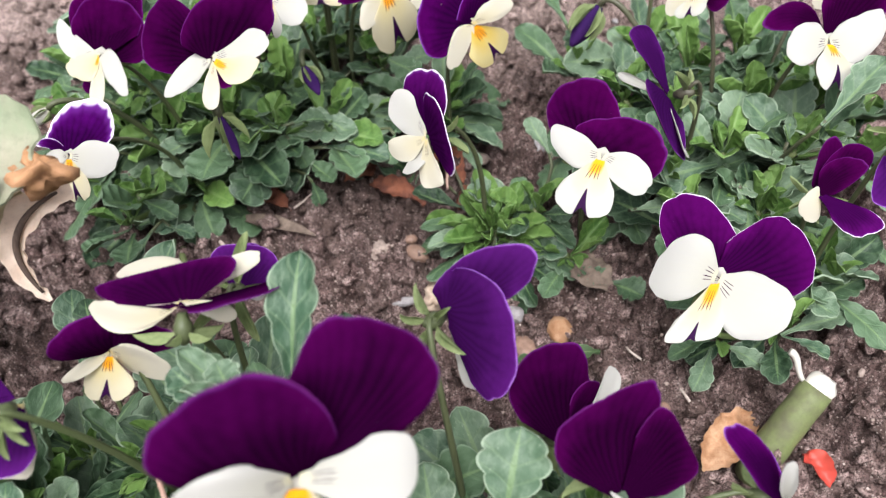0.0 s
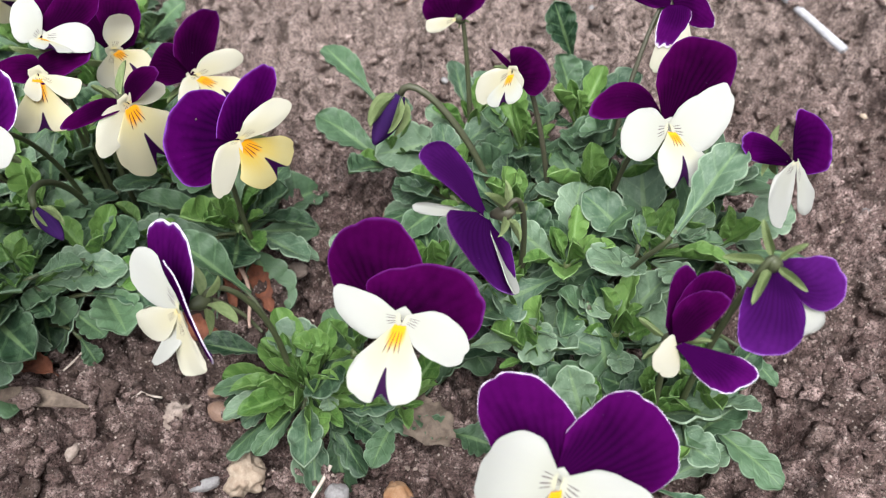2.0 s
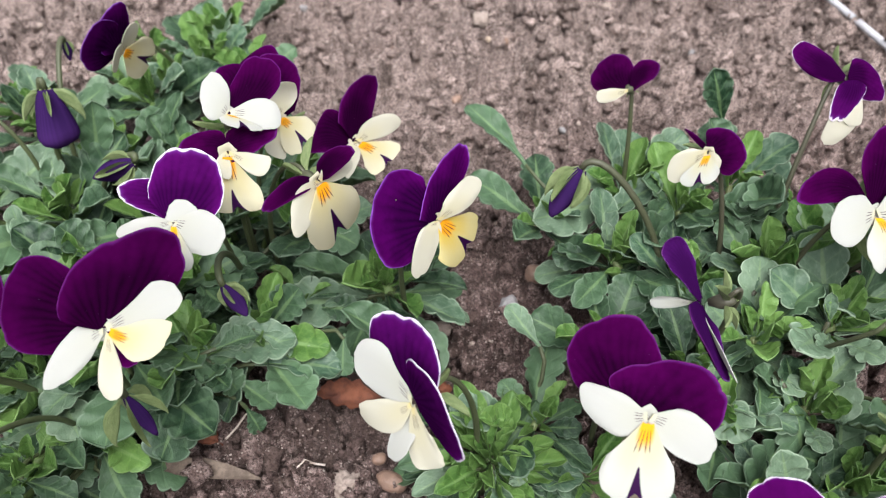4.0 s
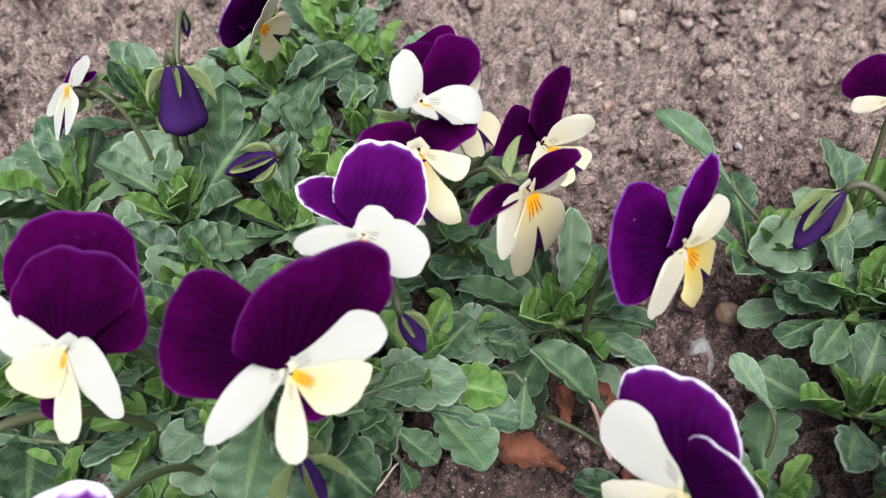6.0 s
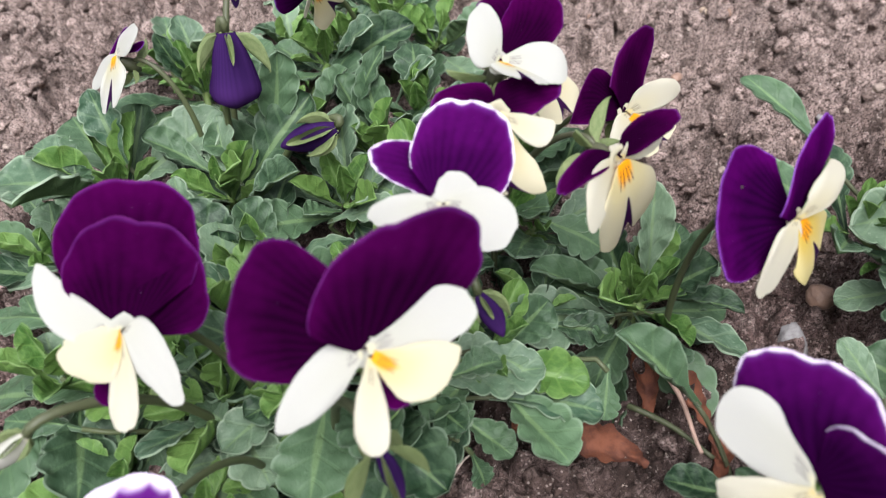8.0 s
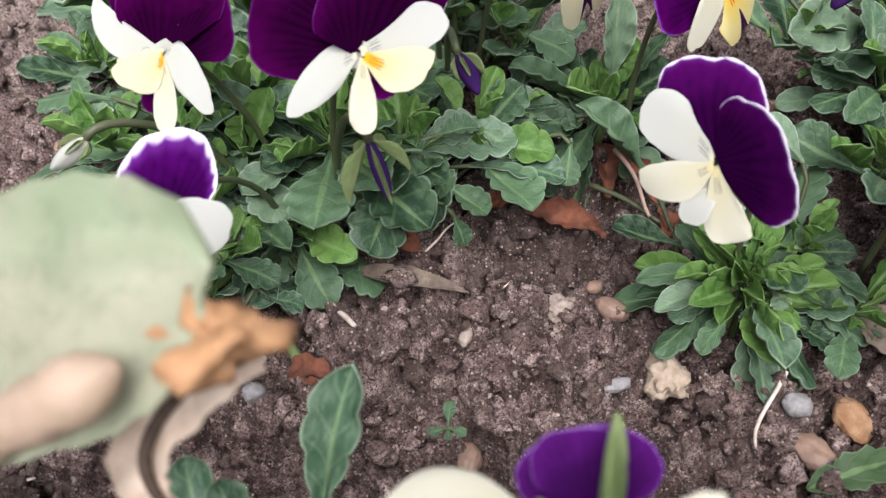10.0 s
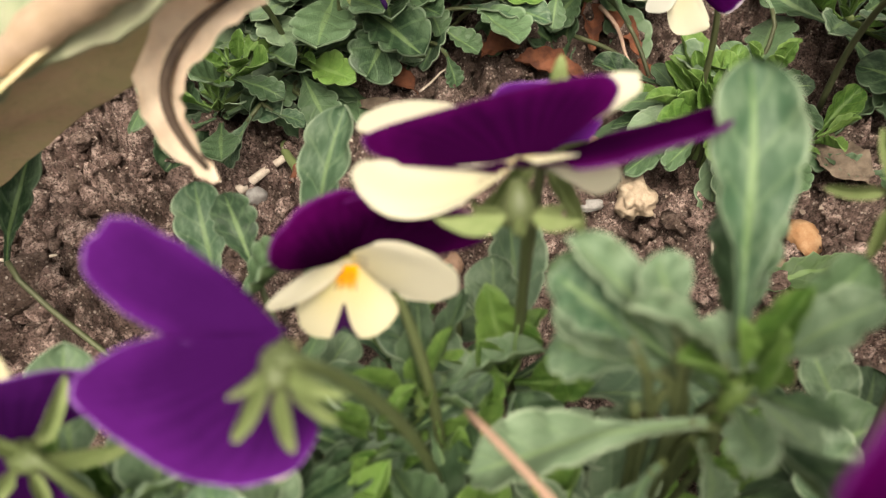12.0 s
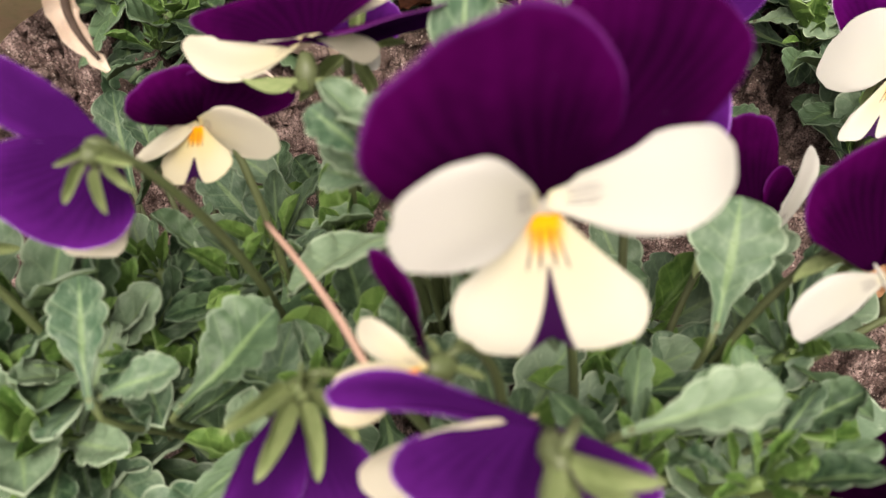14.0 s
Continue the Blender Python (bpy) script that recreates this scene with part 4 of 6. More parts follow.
stalked(front_left_plant, (-0.051, 0.258, 0.025), (-0.024, 0.252, 0.028), 0.0129, True)
stalked(front_left_plant, (-0.021, 0.261, 0.030), (-0.024, 0.249, 0.025), 0.0074)
stalked(front_left_plant, (-0.062, 0.255, 0.040), (-0.048, 0.260, 0.040), 0.0084)
stalked(front_left_plant, (-0.051, 0.265, 0.035), (-0.034, 0.258, 0.030), 0.0088, True)
stalked(front_left_plant, (-0.060, 0.259, 0.020), (-0.047, 0.246, 0.015), 0.0090)
stalked(front_left_plant, (-0.100, 0.270, 0.030), (-0.119, 0.273, 0.050), 0.0096)
stalked(front_left_plant, (-0.096, 0.262, 0.030), (-0.114, 0.248, 0.035), 0.0118, True)
stalked(front_left_plant, (-0.117, 0.249, 0.020), (-0.101, 0.228, 0.030), 0.0085)
stalked(front_left_plant, (-0.122, 0.231, 0.025), (-0.104, 0.222, 0.025), 0.0090)
stalked(front_left_plant, (-0.110, 0.221, 0.020), (-0.099, 0.220, 0.015), 0.0068, True)
stalked(front_left_plant, (-0.102, 0.238, 0.010), (-0.086, 0.239, 0.012), 0.0081)
stalked(front_left_plant, (-0.103, 0.235, 0.012), (-0.092, 0.231, 0.010), 0.0080)
stalked(front_left_plant, (-0.114, 0.218, 0.020), (-0.124, 0.209, 0.010), 0.0089, True)
stalked(front_left_plant, (-0.064, 0.258, 0.030), (-0.057, 0.252, 0.020), 0.0097)
stalked(front_left_plant, (-0.080, 0.253, 0.025), (-0.086, 0.247, 0.015), 0.0122)
stalked(front_left_plant, (-0.068, 0.251, 0.025), (-0.070, 0.245, 0.015), 0.0129, True)
stalked(front_left_plant, (-0.069, 0.253, 0.010), (-0.067, 0.248, 0.005), 0.0068)
stalked(front_left_plant, (-0.057, 0.250, 0.015), (-0.053, 0.244, 0.005), 0.0067)
stalked(front_left_plant, (-0.089, 0.254, 0.030), (-0.089, 0.250, 0.020), 0.0080, True)
stalked(front_left_plant, (-0.111, 0.252, 0.030), (-0.121, 0.259, 0.035), 0.0095)
stalked(front_left_plant, (-0.152, 0.281, 0.040), (-0.183, 0.295, 0.040), 0.0100)
stalked(front_left_plant, (-0.156, 0.271, 0.030), (-0.159, 0.280, 0.040), 0.0091, True)
stalked(front_left_plant, (-0.164, 0.288, 0.030), (-0.167, 0.290, 0.040), 0.0060)
stalked(front_left_plant, (-0.147, 0.257, 0.030), (-0.168, 0.263, 0.035), 0.0088)
stalked(front_left_plant, (-0.146, 0.259, 0.025), (-0.164, 0.261, 0.025), 0.0082, True)
stalked(front_left_plant, (-0.031, 0.313, 0.030), (-0.013, 0.302, 0.030), 0.0155)
viola(front_left_plant, "large viola flower with broad plum upper petals and cream lip",
      (-0.0740, 0.2323, 0.0870), (0.1601, -0.8371, 0.5232), 0.0543, (
          ("upper", (-0.0229, 0.0031, 0.0105), (-0.0189, -0.0039, -0.0011), (-0.0122, 0.0123, 0.0158)),
          ("upper", (0.0114, 0.0126, 0.0205), (-0.0088, 0.0019, 0.0119), (0.0184, 0.0091, 0.0055)),
          ("side", (-0.0176, -0.0084, -0.0059), (-0.0096, 0.0005, 0.0013), (-0.0099, -0.0076, -0.0056)),
          ("side", (0.0175, 0.0051, 0.0042), (0.0083, 0.0075, 0.0064), (0.0105, 0.0006, -0.0012)),
          ("wedge", (0.0035, -0.0080, -0.0055), (-0.0002, -0.0056, -0.0038), (0.0052, -0.0049, -0.0034)),
          ("lobe", (-0.0023, -0.0138, -0.0095), (-0.0047, -0.0086, -0.0059), (0.0012, -0.0104, -0.0071)),
          ("fan_lobe", (0.0138, -0.0023, -0.0016), (0.0097, 0.0011, 0.0008), (0.0055, -0.0070, -0.0048))),
      PLUM, WHITE, LIP_CREAM)
viola(front_left_plant, "viola flower with overlapping plum upper petals, cream below",
      (-0.1226, 0.2477, 0.0792), (0.2526, -0.6264, 0.7375), 0.0500, (
          ("upper", (0.0033, 0.0248, 0.0161), (-0.0117, 0.0165, 0.0100), (0.0170, 0.0125, 0.0094)),
          ("upper", (0.0088, 0.0140, 0.0154), (-0.0082, 0.0099, 0.0100), (0.0165, 0.0041, -0.0014)),
          ("side", (-0.0142, 0.0108, 0.0088), (-0.0079, 0.0069, 0.0059), (-0.0109, 0.0005, 0.0014)),
          ("side", (0.0109, -0.0112, -0.0083), (0.0068, 0.0015, 0.0008), (0.0017, -0.0040, -0.0027)),
          ("wedge", (-0.0026, -0.0108, -0.0074), (-0.0044, -0.0074, -0.0051), (0.0000, -0.0086, -0.0059)),
          ("lobe", (0.0005, -0.0151, -0.0104), (-0.0019, -0.0094, -0.0065), (0.0035, -0.0097, -0.0067)),
          ("fan_lobe", (-0.0110, -0.0025, -0.0017), (-0.0024, -0.0074, -0.0051), (-0.0040, 0.0012, 0.0008))),
      PLUM, WHITE, LIP_CREAM)
viola(front_left_plant, "small violet viola flower with a broad white frilled rim",
      (-0.1172, 0.1968, 0.0760), (0.2013, -0.6241, 0.7550), 0.0402, (
          ("upper", (-0.0103, 0.0020, 0.0055), (-0.0043, 0.0033, 0.0066), (-0.0051, 0.0015, 0.0036)),
          ("upper", (0.0050, 0.0172, 0.0112), (-0.0067, 0.0058, 0.0075), (0.0124, 0.0097, 0.0030)),
          ("side", (-0.0089, 0.0010, -0.0009), (-0.0039, 0.0016, 0.0036), (-0.0035, -0.0024, 0.0002)),
          ("side", (0.0151, 0.0013, -0.0008), (0.0082, 0.0053, 0.0036), (0.0072, -0.0043, -0.0041)),
          ("lip", (0.0039, -0.0109, -0.0078), (-0.0023, -0.0078, -0.0036), (0.0067, -0.0063, -0.0046))),
      FRILLED, WHITE, LIP_CREAM)
bud(front_left_plant, "drooping dark bud with long green sepals under the big flower", (-0.0755, 0.2235, 0.0705), (-0.0725, 0.2215, 0.052), 0.0185, DARK, None, 0.42, 0.10, 0.66, False, 0.085)
bud(front_left_plant, "pale unopened bud with a violet tip", (-0.142, 0.236, 0.066), (-0.150, 0.232, 0.062), 0.011, WHITE)

right_rosette = plant("bright green viola rosette with narrow leaves on bare soil", 0.018, 0.213)
rosette(right_rosette, 0.018, 0.214, 0.018, 52, 0.022, -5, 74, 0.3, 0.31, fresh=0.7)
shoot(right_rosette, 0.034, 0.222, 0.022, 12, 0.02, 0.25)
shoot(right_rosette, 0.045, 0.205, 0.015, 10, 0.02, 0.1, -10, 50, 0.42)
stalked(right_rosette, (0.018, 0.214, 0.020), (-0.006, 0.208, 0.025), 0.0073, True)
stalked(right_rosette, (0.015, 0.216, 0.020), (-0.009, 0.217, 0.025), 0.0066)
stalked(right_rosette, (0.024, 0.213, 0.020), (0.049, 0.198, 0.020), 0.0087)
stalked(right_rosette, (0.018, 0.210, 0.020), (0.016, 0.186, 0.005), 0.0109, True)
stalked(right_rosette, (0.024, 0.206, 0.015), (0.026, 0.184, 0.005), 0.0094)
stalked(right_rosette, (0.026, 0.207, 0.015), (0.037, 0.197, 0.010), 0.0088)
stalked(right_rosette, (0.012, 0.211, 0.020), (-0.003, 0.207, 0.015), 0.0074, True)
stalked(right_rosette, (0.012, 0.211, 0.015), (0.007, 0.204, 0.010), 0.0060)
stalked(right_rosette, (0.017, 0.207, 0.020), (0.016, 0.203, 0.015), 0.0044)
stalked(right_rosette, (0.024, 0.210, 0.020), (0.025, 0.204, 0.020), 0.0058, True)
stalked(right_rosette, (0.008, 0.230, 0.015), (-0.014, 0.233, 0.020), 0.0086)
stalked(right_rosette, (0.001, 0.252, 0.020), (-0.017, 0.260, 0.045), 0.0120)
stalked(right_rosette, (0.041, 0.242, 0.030), (0.032, 0.255, 0.040), 0.0078, True)
stalked(right_rosette, (0.041, 0.208, 0.010), (0.023, 0.203, 0.010), 0.0110)
stalked(right_rosette, (0.057, 0.197, 0.010), (0.071, 0.189, 0.010), 0.0116)
viola(right_rosette, "viola flower in profile, purple petals with thin white edge",
      (-0.0037, 0.2065, 0.0730), (-0.6092, -0.6092, 0.5077), 0.0440, (
          ("upper", (-0.0007, 0.0167, 0.0153), (-0.0102, 0.0168, 0.0030), (0.0056, -0.0010, 0.0152)),
          ("upper", (0.0068, -0.0142, 0.0138), (0.0001, 0.0013, 0.0168), (0.0073, -0.0168, -0.0022)),
          ("side", (-0.0130, 0.0136, 0.0013), (-0.0063, 0.0143, 0.0080), (-0.0076, 0.0044, -0.0019)),
          ("side", (-0.0068, -0.0120, -0.0049), (-0.0063, -0.0025, -0.0080), (-0.0004, -0.0054, -0.0050)),
          ("lobe", (-0.0135, 0.0050, -0.0088), (-0.0091, 0.0048, -0.0033), (-0.0063, -0.0027, -0.0080)),
          ("lobe", (0.0034, -0.0135, -0.0093), (-0.0021, -0.0092, -0.0103), (0.0048, -0.0114, -0.0052))),
      RIMMED, WHITE, LIP_CREAM, foot=(0.014, 0.216, 0.02))
viola(right_rosette, "open viola flower with plum upper and clean white lower petals",
      (0.0492, 0.1887, 0.0770), (0.0201, -0.6221, 0.7827), 0.0460, (
          ("upper", (-0.0028, 0.0214, 0.0151), (-0.0155, 0.0141, 0.0061), (0.0070, 0.0131, 0.0073)),
          ("upper", (0.0167, 0.0078, 0.0052), (-0.0047, 0.0110, 0.0062), (0.0154, -0.0045, -0.0044)),
          ("side", (-0.0148, 0.0080, 0.0044), (-0.0084, -0.0010, -0.0009), (-0.0077, 0.0070, 0.0067)),
          ("side", (0.0135, -0.0087, -0.0050), (0.0116, -0.0012, 0.0018), (0.0046, -0.0069, -0.0038)),
          ("lip", (-0.0070, -0.0149, -0.0088), (-0.0138, -0.0079, -0.0039), (0.0025, -0.0132, -0.0054))),
      PLUM, WHITE, LIP_WHITE, foot=(0.05, 0.215, 0.015))

big_plant = plant("large bushy viola plant with variegated pale-edged leaves", 0.108, 0.248)
for sx, sy, sz, n, ln, p in ((0.1, 0.225, 0.045, 18, 0.022, 0.6), (0.08, 0.222, 0.038, 14, 0.02, 0.4), (0.125, 0.225, 0.045, 16, 0.022, 0.7), (0.115, 0.25, 0.045, 16, 0.024, 0.4), (0.09, 0.255, 0.038, 16, 0.022, 0.3), (0.135, 0.25, 0.04, 16, 0.024, 0.4), (0.15, 0.232, 0.035, 14, 0.022, 0.4), (0.072, 0.27, 0.035, 14, 0.022, 0.3), (0.1, 0.285, 0.038, 16, 0.024, 0.3), (0.12, 0.29, 0.042, 14, 0.024, 0.3), (0.055, 0.295, 0.032, 12, 0.022, 0.3), (0.085, 0.3, 0.036, 14, 0.024, 0.3), (0.14, 0.278, 0.035, 14, 0.022, 0.3), (0.062, 0.24, 0.03, 12, 0.02, 0.3), (0.16, 0.26, 0.028, 12, 0.022, 0.3), (0.11, 0.205, 0.035, 14, 0.022, 0.6), (0.085, 0.205, 0.03, 12, 0.02, 0.4)):
    shoot(big_plant, sx, sy, sz, n, ln, p)
stalked(big_plant, (0.069, 0.288, 0.030), (0.092, 0.292, 0.050), 0.0116, True)
stalked(big_plant, (0.053, 0.314, 0.040), (0.039, 0.335, 0.060), 0.0101)
stalked(big_plant, (0.124, 0.310, 0.050), (0.116, 0.312, 0.075), 0.0106)
stalked(big_plant, (0.081, 0.269, 0.030), (0.090, 0.275, 0.040), 0.0113, True)
stalked(big_plant, (0.132, 0.228, 0.040), (0.143, 0.235, 0.075), 0.0126)
stalked(big_plant, (0.147, 0.251, 0.030), (0.172, 0.240, 0.030), 0.0147)
stalked(big_plant, (0.085, 0.208, 0.040), (0.103, 0.198, 0.042), 0.0093, True)
stalked(big_plant, (0.102, 0.210, 0.045), (0.106, 0.189, 0.035), 0.0147)
stalked(big_plant, (0.104, 0.226, 0.050), (0.097, 0.236, 0.055), 0.0065)
stalked(big_plant, (0.103, 0.237, 0.050), (0.108, 0.240, 0.055), 0.0066, True)
stalked(big_plant, (0.117, 0.261, 0.040), (0.111, 0.275, 0.050), 0.0082)
stalked(big_plant, (0.124, 0.252, 0.040), (0.132, 0.256, 0.050), 0.0107)
stalked(big_plant, (0.120, 0.222, 0.050), (0.120, 0.226, 0.060), 0.0040, True)
stalked(big_plant, (0.132, 0.226, 0.045), (0.145, 0.222, 0.050), 0.0057)
stalked(big_plant, (0.090, 0.228, 0.040), (0.084, 0.224, 0.030), 0.0076)
stalked(big_plant, (0.066, 0.208, 0.035), (0.079, 0.206, 0.040), 0.0079, True)
stalked(big_plant, (0.144, 0.199, 0.030), (0.151, 0.184, 0.030), 0.0048)
stalked(big_plant, (0.1206, 0.2060, 0.0734), (0.1418, 0.2220, 0.0877), 0.0115, True)
viola(big_plant, "violet viola flower seen edge-on on a hooked stalk",
      (0.0743, 0.2210, 0.0752), (-0.7596, 0.4498, -0.4698), 0.0452, (
          ("upper", (-0.0158, -0.0003, 0.0251), (-0.0072, 0.0057, 0.0189), (-0.0117, -0.0029, 0.0170)),
          ("upper", (0.0005, -0.0200, -0.0077), (-0.0151, -0.0174, 0.0199), (0.0034, -0.0086, -0.0096)),
          ("side", (-0.0180, -0.0079, 0.0152), (-0.0135, -0.0046, 0.0121), (-0.0136, -0.0068, 0.0101)),
          ("side", (0.0035, -0.0208, -0.0060), (0.0040, -0.0008, -0.0083), (0.0087, -0.0064, -0.0196))),
      SHADE_PLUM, WHITE, LIP_CREAM, foot=(0.085, 0.225, 0.03))
viola(big_plant, "viola flower with wide-spread plum upper petals, white below",
      (0.1271, 0.2323, 0.0843), (0.0307, -0.7169, 0.6965), 0.0465, (
          ("upper", (-0.0204, 0.0067, 0.0051), (-0.0076, 0.0122, 0.0096), (-0.0068, 0.0052, 0.0028)),
          ("upper", (0.0162, 0.0172, 0.0156), (0.0022, 0.0167, 0.0127), (0.0205, 0.0104, 0.0060)),
          ("side", (-0.0134, 0.0003, 0.0021), (-0.0067, 0.0042, 0.0067), (-0.0094, -0.0054, -0.0034)),
          ("side", (0.0183, 0.0064, 0.0062), (0.0068, 0.0056, 0.0068), (0.0099, -0.0044, -0.0029)),
          ("lip", (0.0003, -0.0119, -0.0091), (-0.0049, -0.0064, -0.0034), (0.0089, -0.0076, -0.0061))),
      PLUM, WHITE, LIP_WHITE)
viola(big_plant, "small viola flower with dark folded upper petals and cream lip",
      (0.0905, 0.2620, 0.0874), (-0.5070, -0.7605, 0.4056), 0.0286, (
          ("upper", (-0.0048, 0.0076, 0.0041), (-0.0026, 0.0052, 0.0012), (-0.0004, 0.0040, 0.0017)),
          ("upper", (0.0096, -0.0012, 0.0032), (0.0018, 0.0043, 0.0063), (0.0061, -0.0050, -0.0047)),
          ("side", (-0.0102, 0.0019, -0.0061), (-0.0069, 0.0031, -0.0002), (-0.0070, -0.0011, -0.0081)),
          ("side", (0.0023, -0.0039, -0.0021), (0.0023, -0.0021, 0.0012), (-0.0002, -0.0040, -0.0052)),
          ("lip", (-0.0031, -0.0047, -0.0067), (-0.0074, -0.0011, -0.0067), (0.0020, -0.0051, -0.0026))),
      PLUM, CREAM, LIP_WHITE)
viola(big_plant, "purple viola flower turned aside on a hooked stalk",
      (0.1612, 0.2249, 0.0752), (0.5929, -0.7569, 0.2750), 0.0380, (
          ("upper", (-0.0194, -0.0066, 0.0122), (-0.0139, -0.0020, 0.0135), (-0.0052, -0.0013, -0.0005)),
          ("upper", (0.0216, 0.0127, -0.0119), (0.0034, 0.0087, 0.0103), (0.0070, 0.0030, -0.0100)),
          ("side", (-0.0063, -0.0114, -0.0134), (-0.0119, -0.0103, -0.0007), (-0.0018, -0.0060, -0.0082)),
          ("side", (0.0091, -0.0018, -0.0171), (0.0054, -0.0006, -0.0080), (0.0028, -0.0055, -0.0152))),
      VIOLET, WHITE, LIP_WHITE)
viola(big_plant, "withering dark purple viola flower on a tall stalk",
      (0.0808, 0.3010, 0.0821), (-0.3487, -0.8137, 0.4650), 0.0260, (
          ("upper", (-0.0048, 0.0091, 0.0075), (-0.0105, 0.0061, -0.0018), (0.0021, 0.0048, 0.0053)),
          ("upper", (0.0097, 0.0012, 0.0057), (0.0038, 0.0045, 0.0072), (0.0041, 0.0004, 0.0004)),
          ("side", (-0.0100, 0.0022, -0.0024), (-0.0070, 0.0025, -0.0004), (-0.0072, 0.0000, -0.0042))),
      PLUM, CREAM, LIP_CREAM, foot=(0.083, 0.296, 0.02), green=0.5)
viola(big_plant, "shrivelling violet flower with curled petals and cream lip",
      (0.1462, 0.2862, 0.0870), (0.0000, -0.8944, 0.4472), 0.0340, (
          ("upper", (-0.0174, 0.0072, 0.0092), (-0.0090, 0.0068, 0.0085), (-0.0103, 0.0027, 0.0006)),
          ("upper", (0.0141, -0.0016, -0.0065), (0.0052, 0.0040, 0.0043), (0.0072, -0.0021, -0.0075)),
          ("side", (-0.0061, -0.0102, -0.0177), (-0.0064, -0.0060, -0.0097), (0.0039, -0.0067, -0.0110)),
          ("side", (0.0022, -0.0078, -0.0131), (-0.0034, -0.0043, -0.0063), (0.0050, -0.0049, -0.0073)),
          ("violet_lip", (-0.0045, -0.0072, -0.0108), (-0.0045, -0.0021, -0.0009), (0.0057, -0.0028, -0.0022))),
      EDGED, CREAM, LIP_CREAM)
bud(big_plant, "nodding dark purple bud in long pale sepals", (0.059, 0.277, 0.074), (0.049, 0.272, 0.060), 0.018)

edge_plant = plant("viola plant with broad pale-edged leaves beside the open flower", 0.115, 0.182)
for sx, sy, sz, n, ln in ((0.112, 0.183, 0.03, 14, 0.022), (0.128, 0.185, 0.025, 12, 0.022), (0.095, 0.182, 0.03, 14, 0.022), (0.11, 0.165, 0.022, 10, 0.02), (0.09, 0.165, 0.02, 8, 0.018)):
    shoot(edge_plant, sx, sy, sz, n, ln, 0.5)
stalked(edge_plant, (0.094, 0.179, 0.030), (0.091, 0.183, 0.050), 0.0117, True)
stalked(edge_plant, (0.119, 0.174, 0.020), (0.139, 0.181, 0.030), 0.0108)
stalked(edge_plant, (0.123, 0.174, 0.015), (0.143, 0.177, 0.015), 0.0088)
viola(edge_plant, "open viola flower, plum upper petals parted, large white lower ones",
      (0.0762, 0.1469, 0.0692), (-0.1003, -0.6623, 0.7425), 0.0497, (
          ("upper", (-0.0046, 0.0205, 0.0147), (-0.0135, 0.0128, 0.0067), (0.0072, 0.0093, 0.0064)),
          ("upper", (0.0244, 0.0090, 0.0092), (0.0102, 0.0121, 0.0100), (0.0228, -0.0029, -0.0015)),
          ("side", (-0.0155, 0.0074, -0.0017), (-0.0118, -0.0024, -0.0043), (-0.0048, 0.0088, 0.0104)),
          ("side", (0.0181, -0.0108, -0.0022), (0.0140, -0.0007, 0.0029), (0.0048, -0.0117, -0.0093)),
          ("lip", (-0.0076, -0.0120, -0.0103), (-0.0131, -0.0093, -0.0098), (0.0016, -0.0093, -0.0078))),
      EDGED, WHITE, LIP_WHITE, foot=(0.092, 0.168, 0.02))
viola(edge_plant, "half-closed dark purple viola flower with a violet lip",
      (0.1099, 0.1738, 0.0755), (-0.1036, -0.6213, 0.7767), 0.0344, (
          ("upper", (0.0048, 0.0132, 0.0101), (0.0007, 0.0081, 0.0017), (0.0083, 0.0080, 0.0047)),
          ("upper", (0.0144, 0.0108, 0.0080), (0.0050, 0.0098, 0.0065), (0.0137, 0.0047, 0.0035)),
          ("upper", (0.0133, 0.0067, 0.0058), (0.0033, 0.0074, 0.0051), (0.0080, 0.0014, 0.0009)),
          ("side", (-0.0058, -0.0038, -0.0031), (0.0040, -0.0008, 0.0019), (0.0062, -0.0048, -0.0073)),
          ("violet_lip", (0.0122, -0.0108, -0.0064), (0.0045, -0.0088, -0.0047), (0.0162, -0.0068, -0.0034))),
      PLUM, CREAM, LIP_CREAM)
viola(edge_plant, "blue-violet viola flower seen from behind with green sepals",
      (0.1346, 0.1835, 0.0849), (0.4082, 0.4082, -0.8165), 0.0380, (
          ("upper", (-0.0083, -0.0160, -0.0098), (-0.0094, -0.0065, -0.0047), (0.0017, -0.0151, -0.0042)),
          ("upper", (0.0127, -0.0051, 0.0033), (0.0039, -0.0010, 0.0033), (0.0072, -0.0122, -0.0028)),
          ("side", (0.0003, -0.0152, -0.0065), (-0.0003, -0.0110, -0.0069), (0.0076, -0.0121, -0.0036))),
      VIOLET, WHITE, LIP_CREAM, green=0.95)

near_left_plant = plant("near viola plant with grey-green leaves and violet flowers", -0.075, 0.095)
for sx, sy, sz, n, ln in ((-0.08, 0.085, 0.045, 14, 0.026), (-0.1, 0.075, 0.04, 14, 0.026), (-0.06, 0.1, 0.045, 14, 0.026), (-0.05, 0.115, 0.05, 14, 0.026), (-0.095, 0.105, 0.04, 12, 0.024), (-0.065, 0.065, 0.045, 14, 0.024), (-0.115, 0.055, 0.035, 10, 0.024), (-0.045, 0.085, 0.045, 12, 0.024), (-0.07, 0.125, 0.04, 12, 0.024)):
    shoot(near_left_plant, sx, sy, sz, n, ln, 0.7)
stalked(near_left_plant, (-0.1062, 0.1370, 0.0431), (-0.1101, 0.1540, 0.0627), 0.0105, True)
stalked(near_left_plant, (-0.0959, 0.1340, 0.0558), (-0.1017, 0.1480, 0.0672), 0.0085)
stalked(near_left_plant, (-0.1034, 0.1300, 0.0466), (-0.0877, 0.1300, 0.0709), 0.0085)
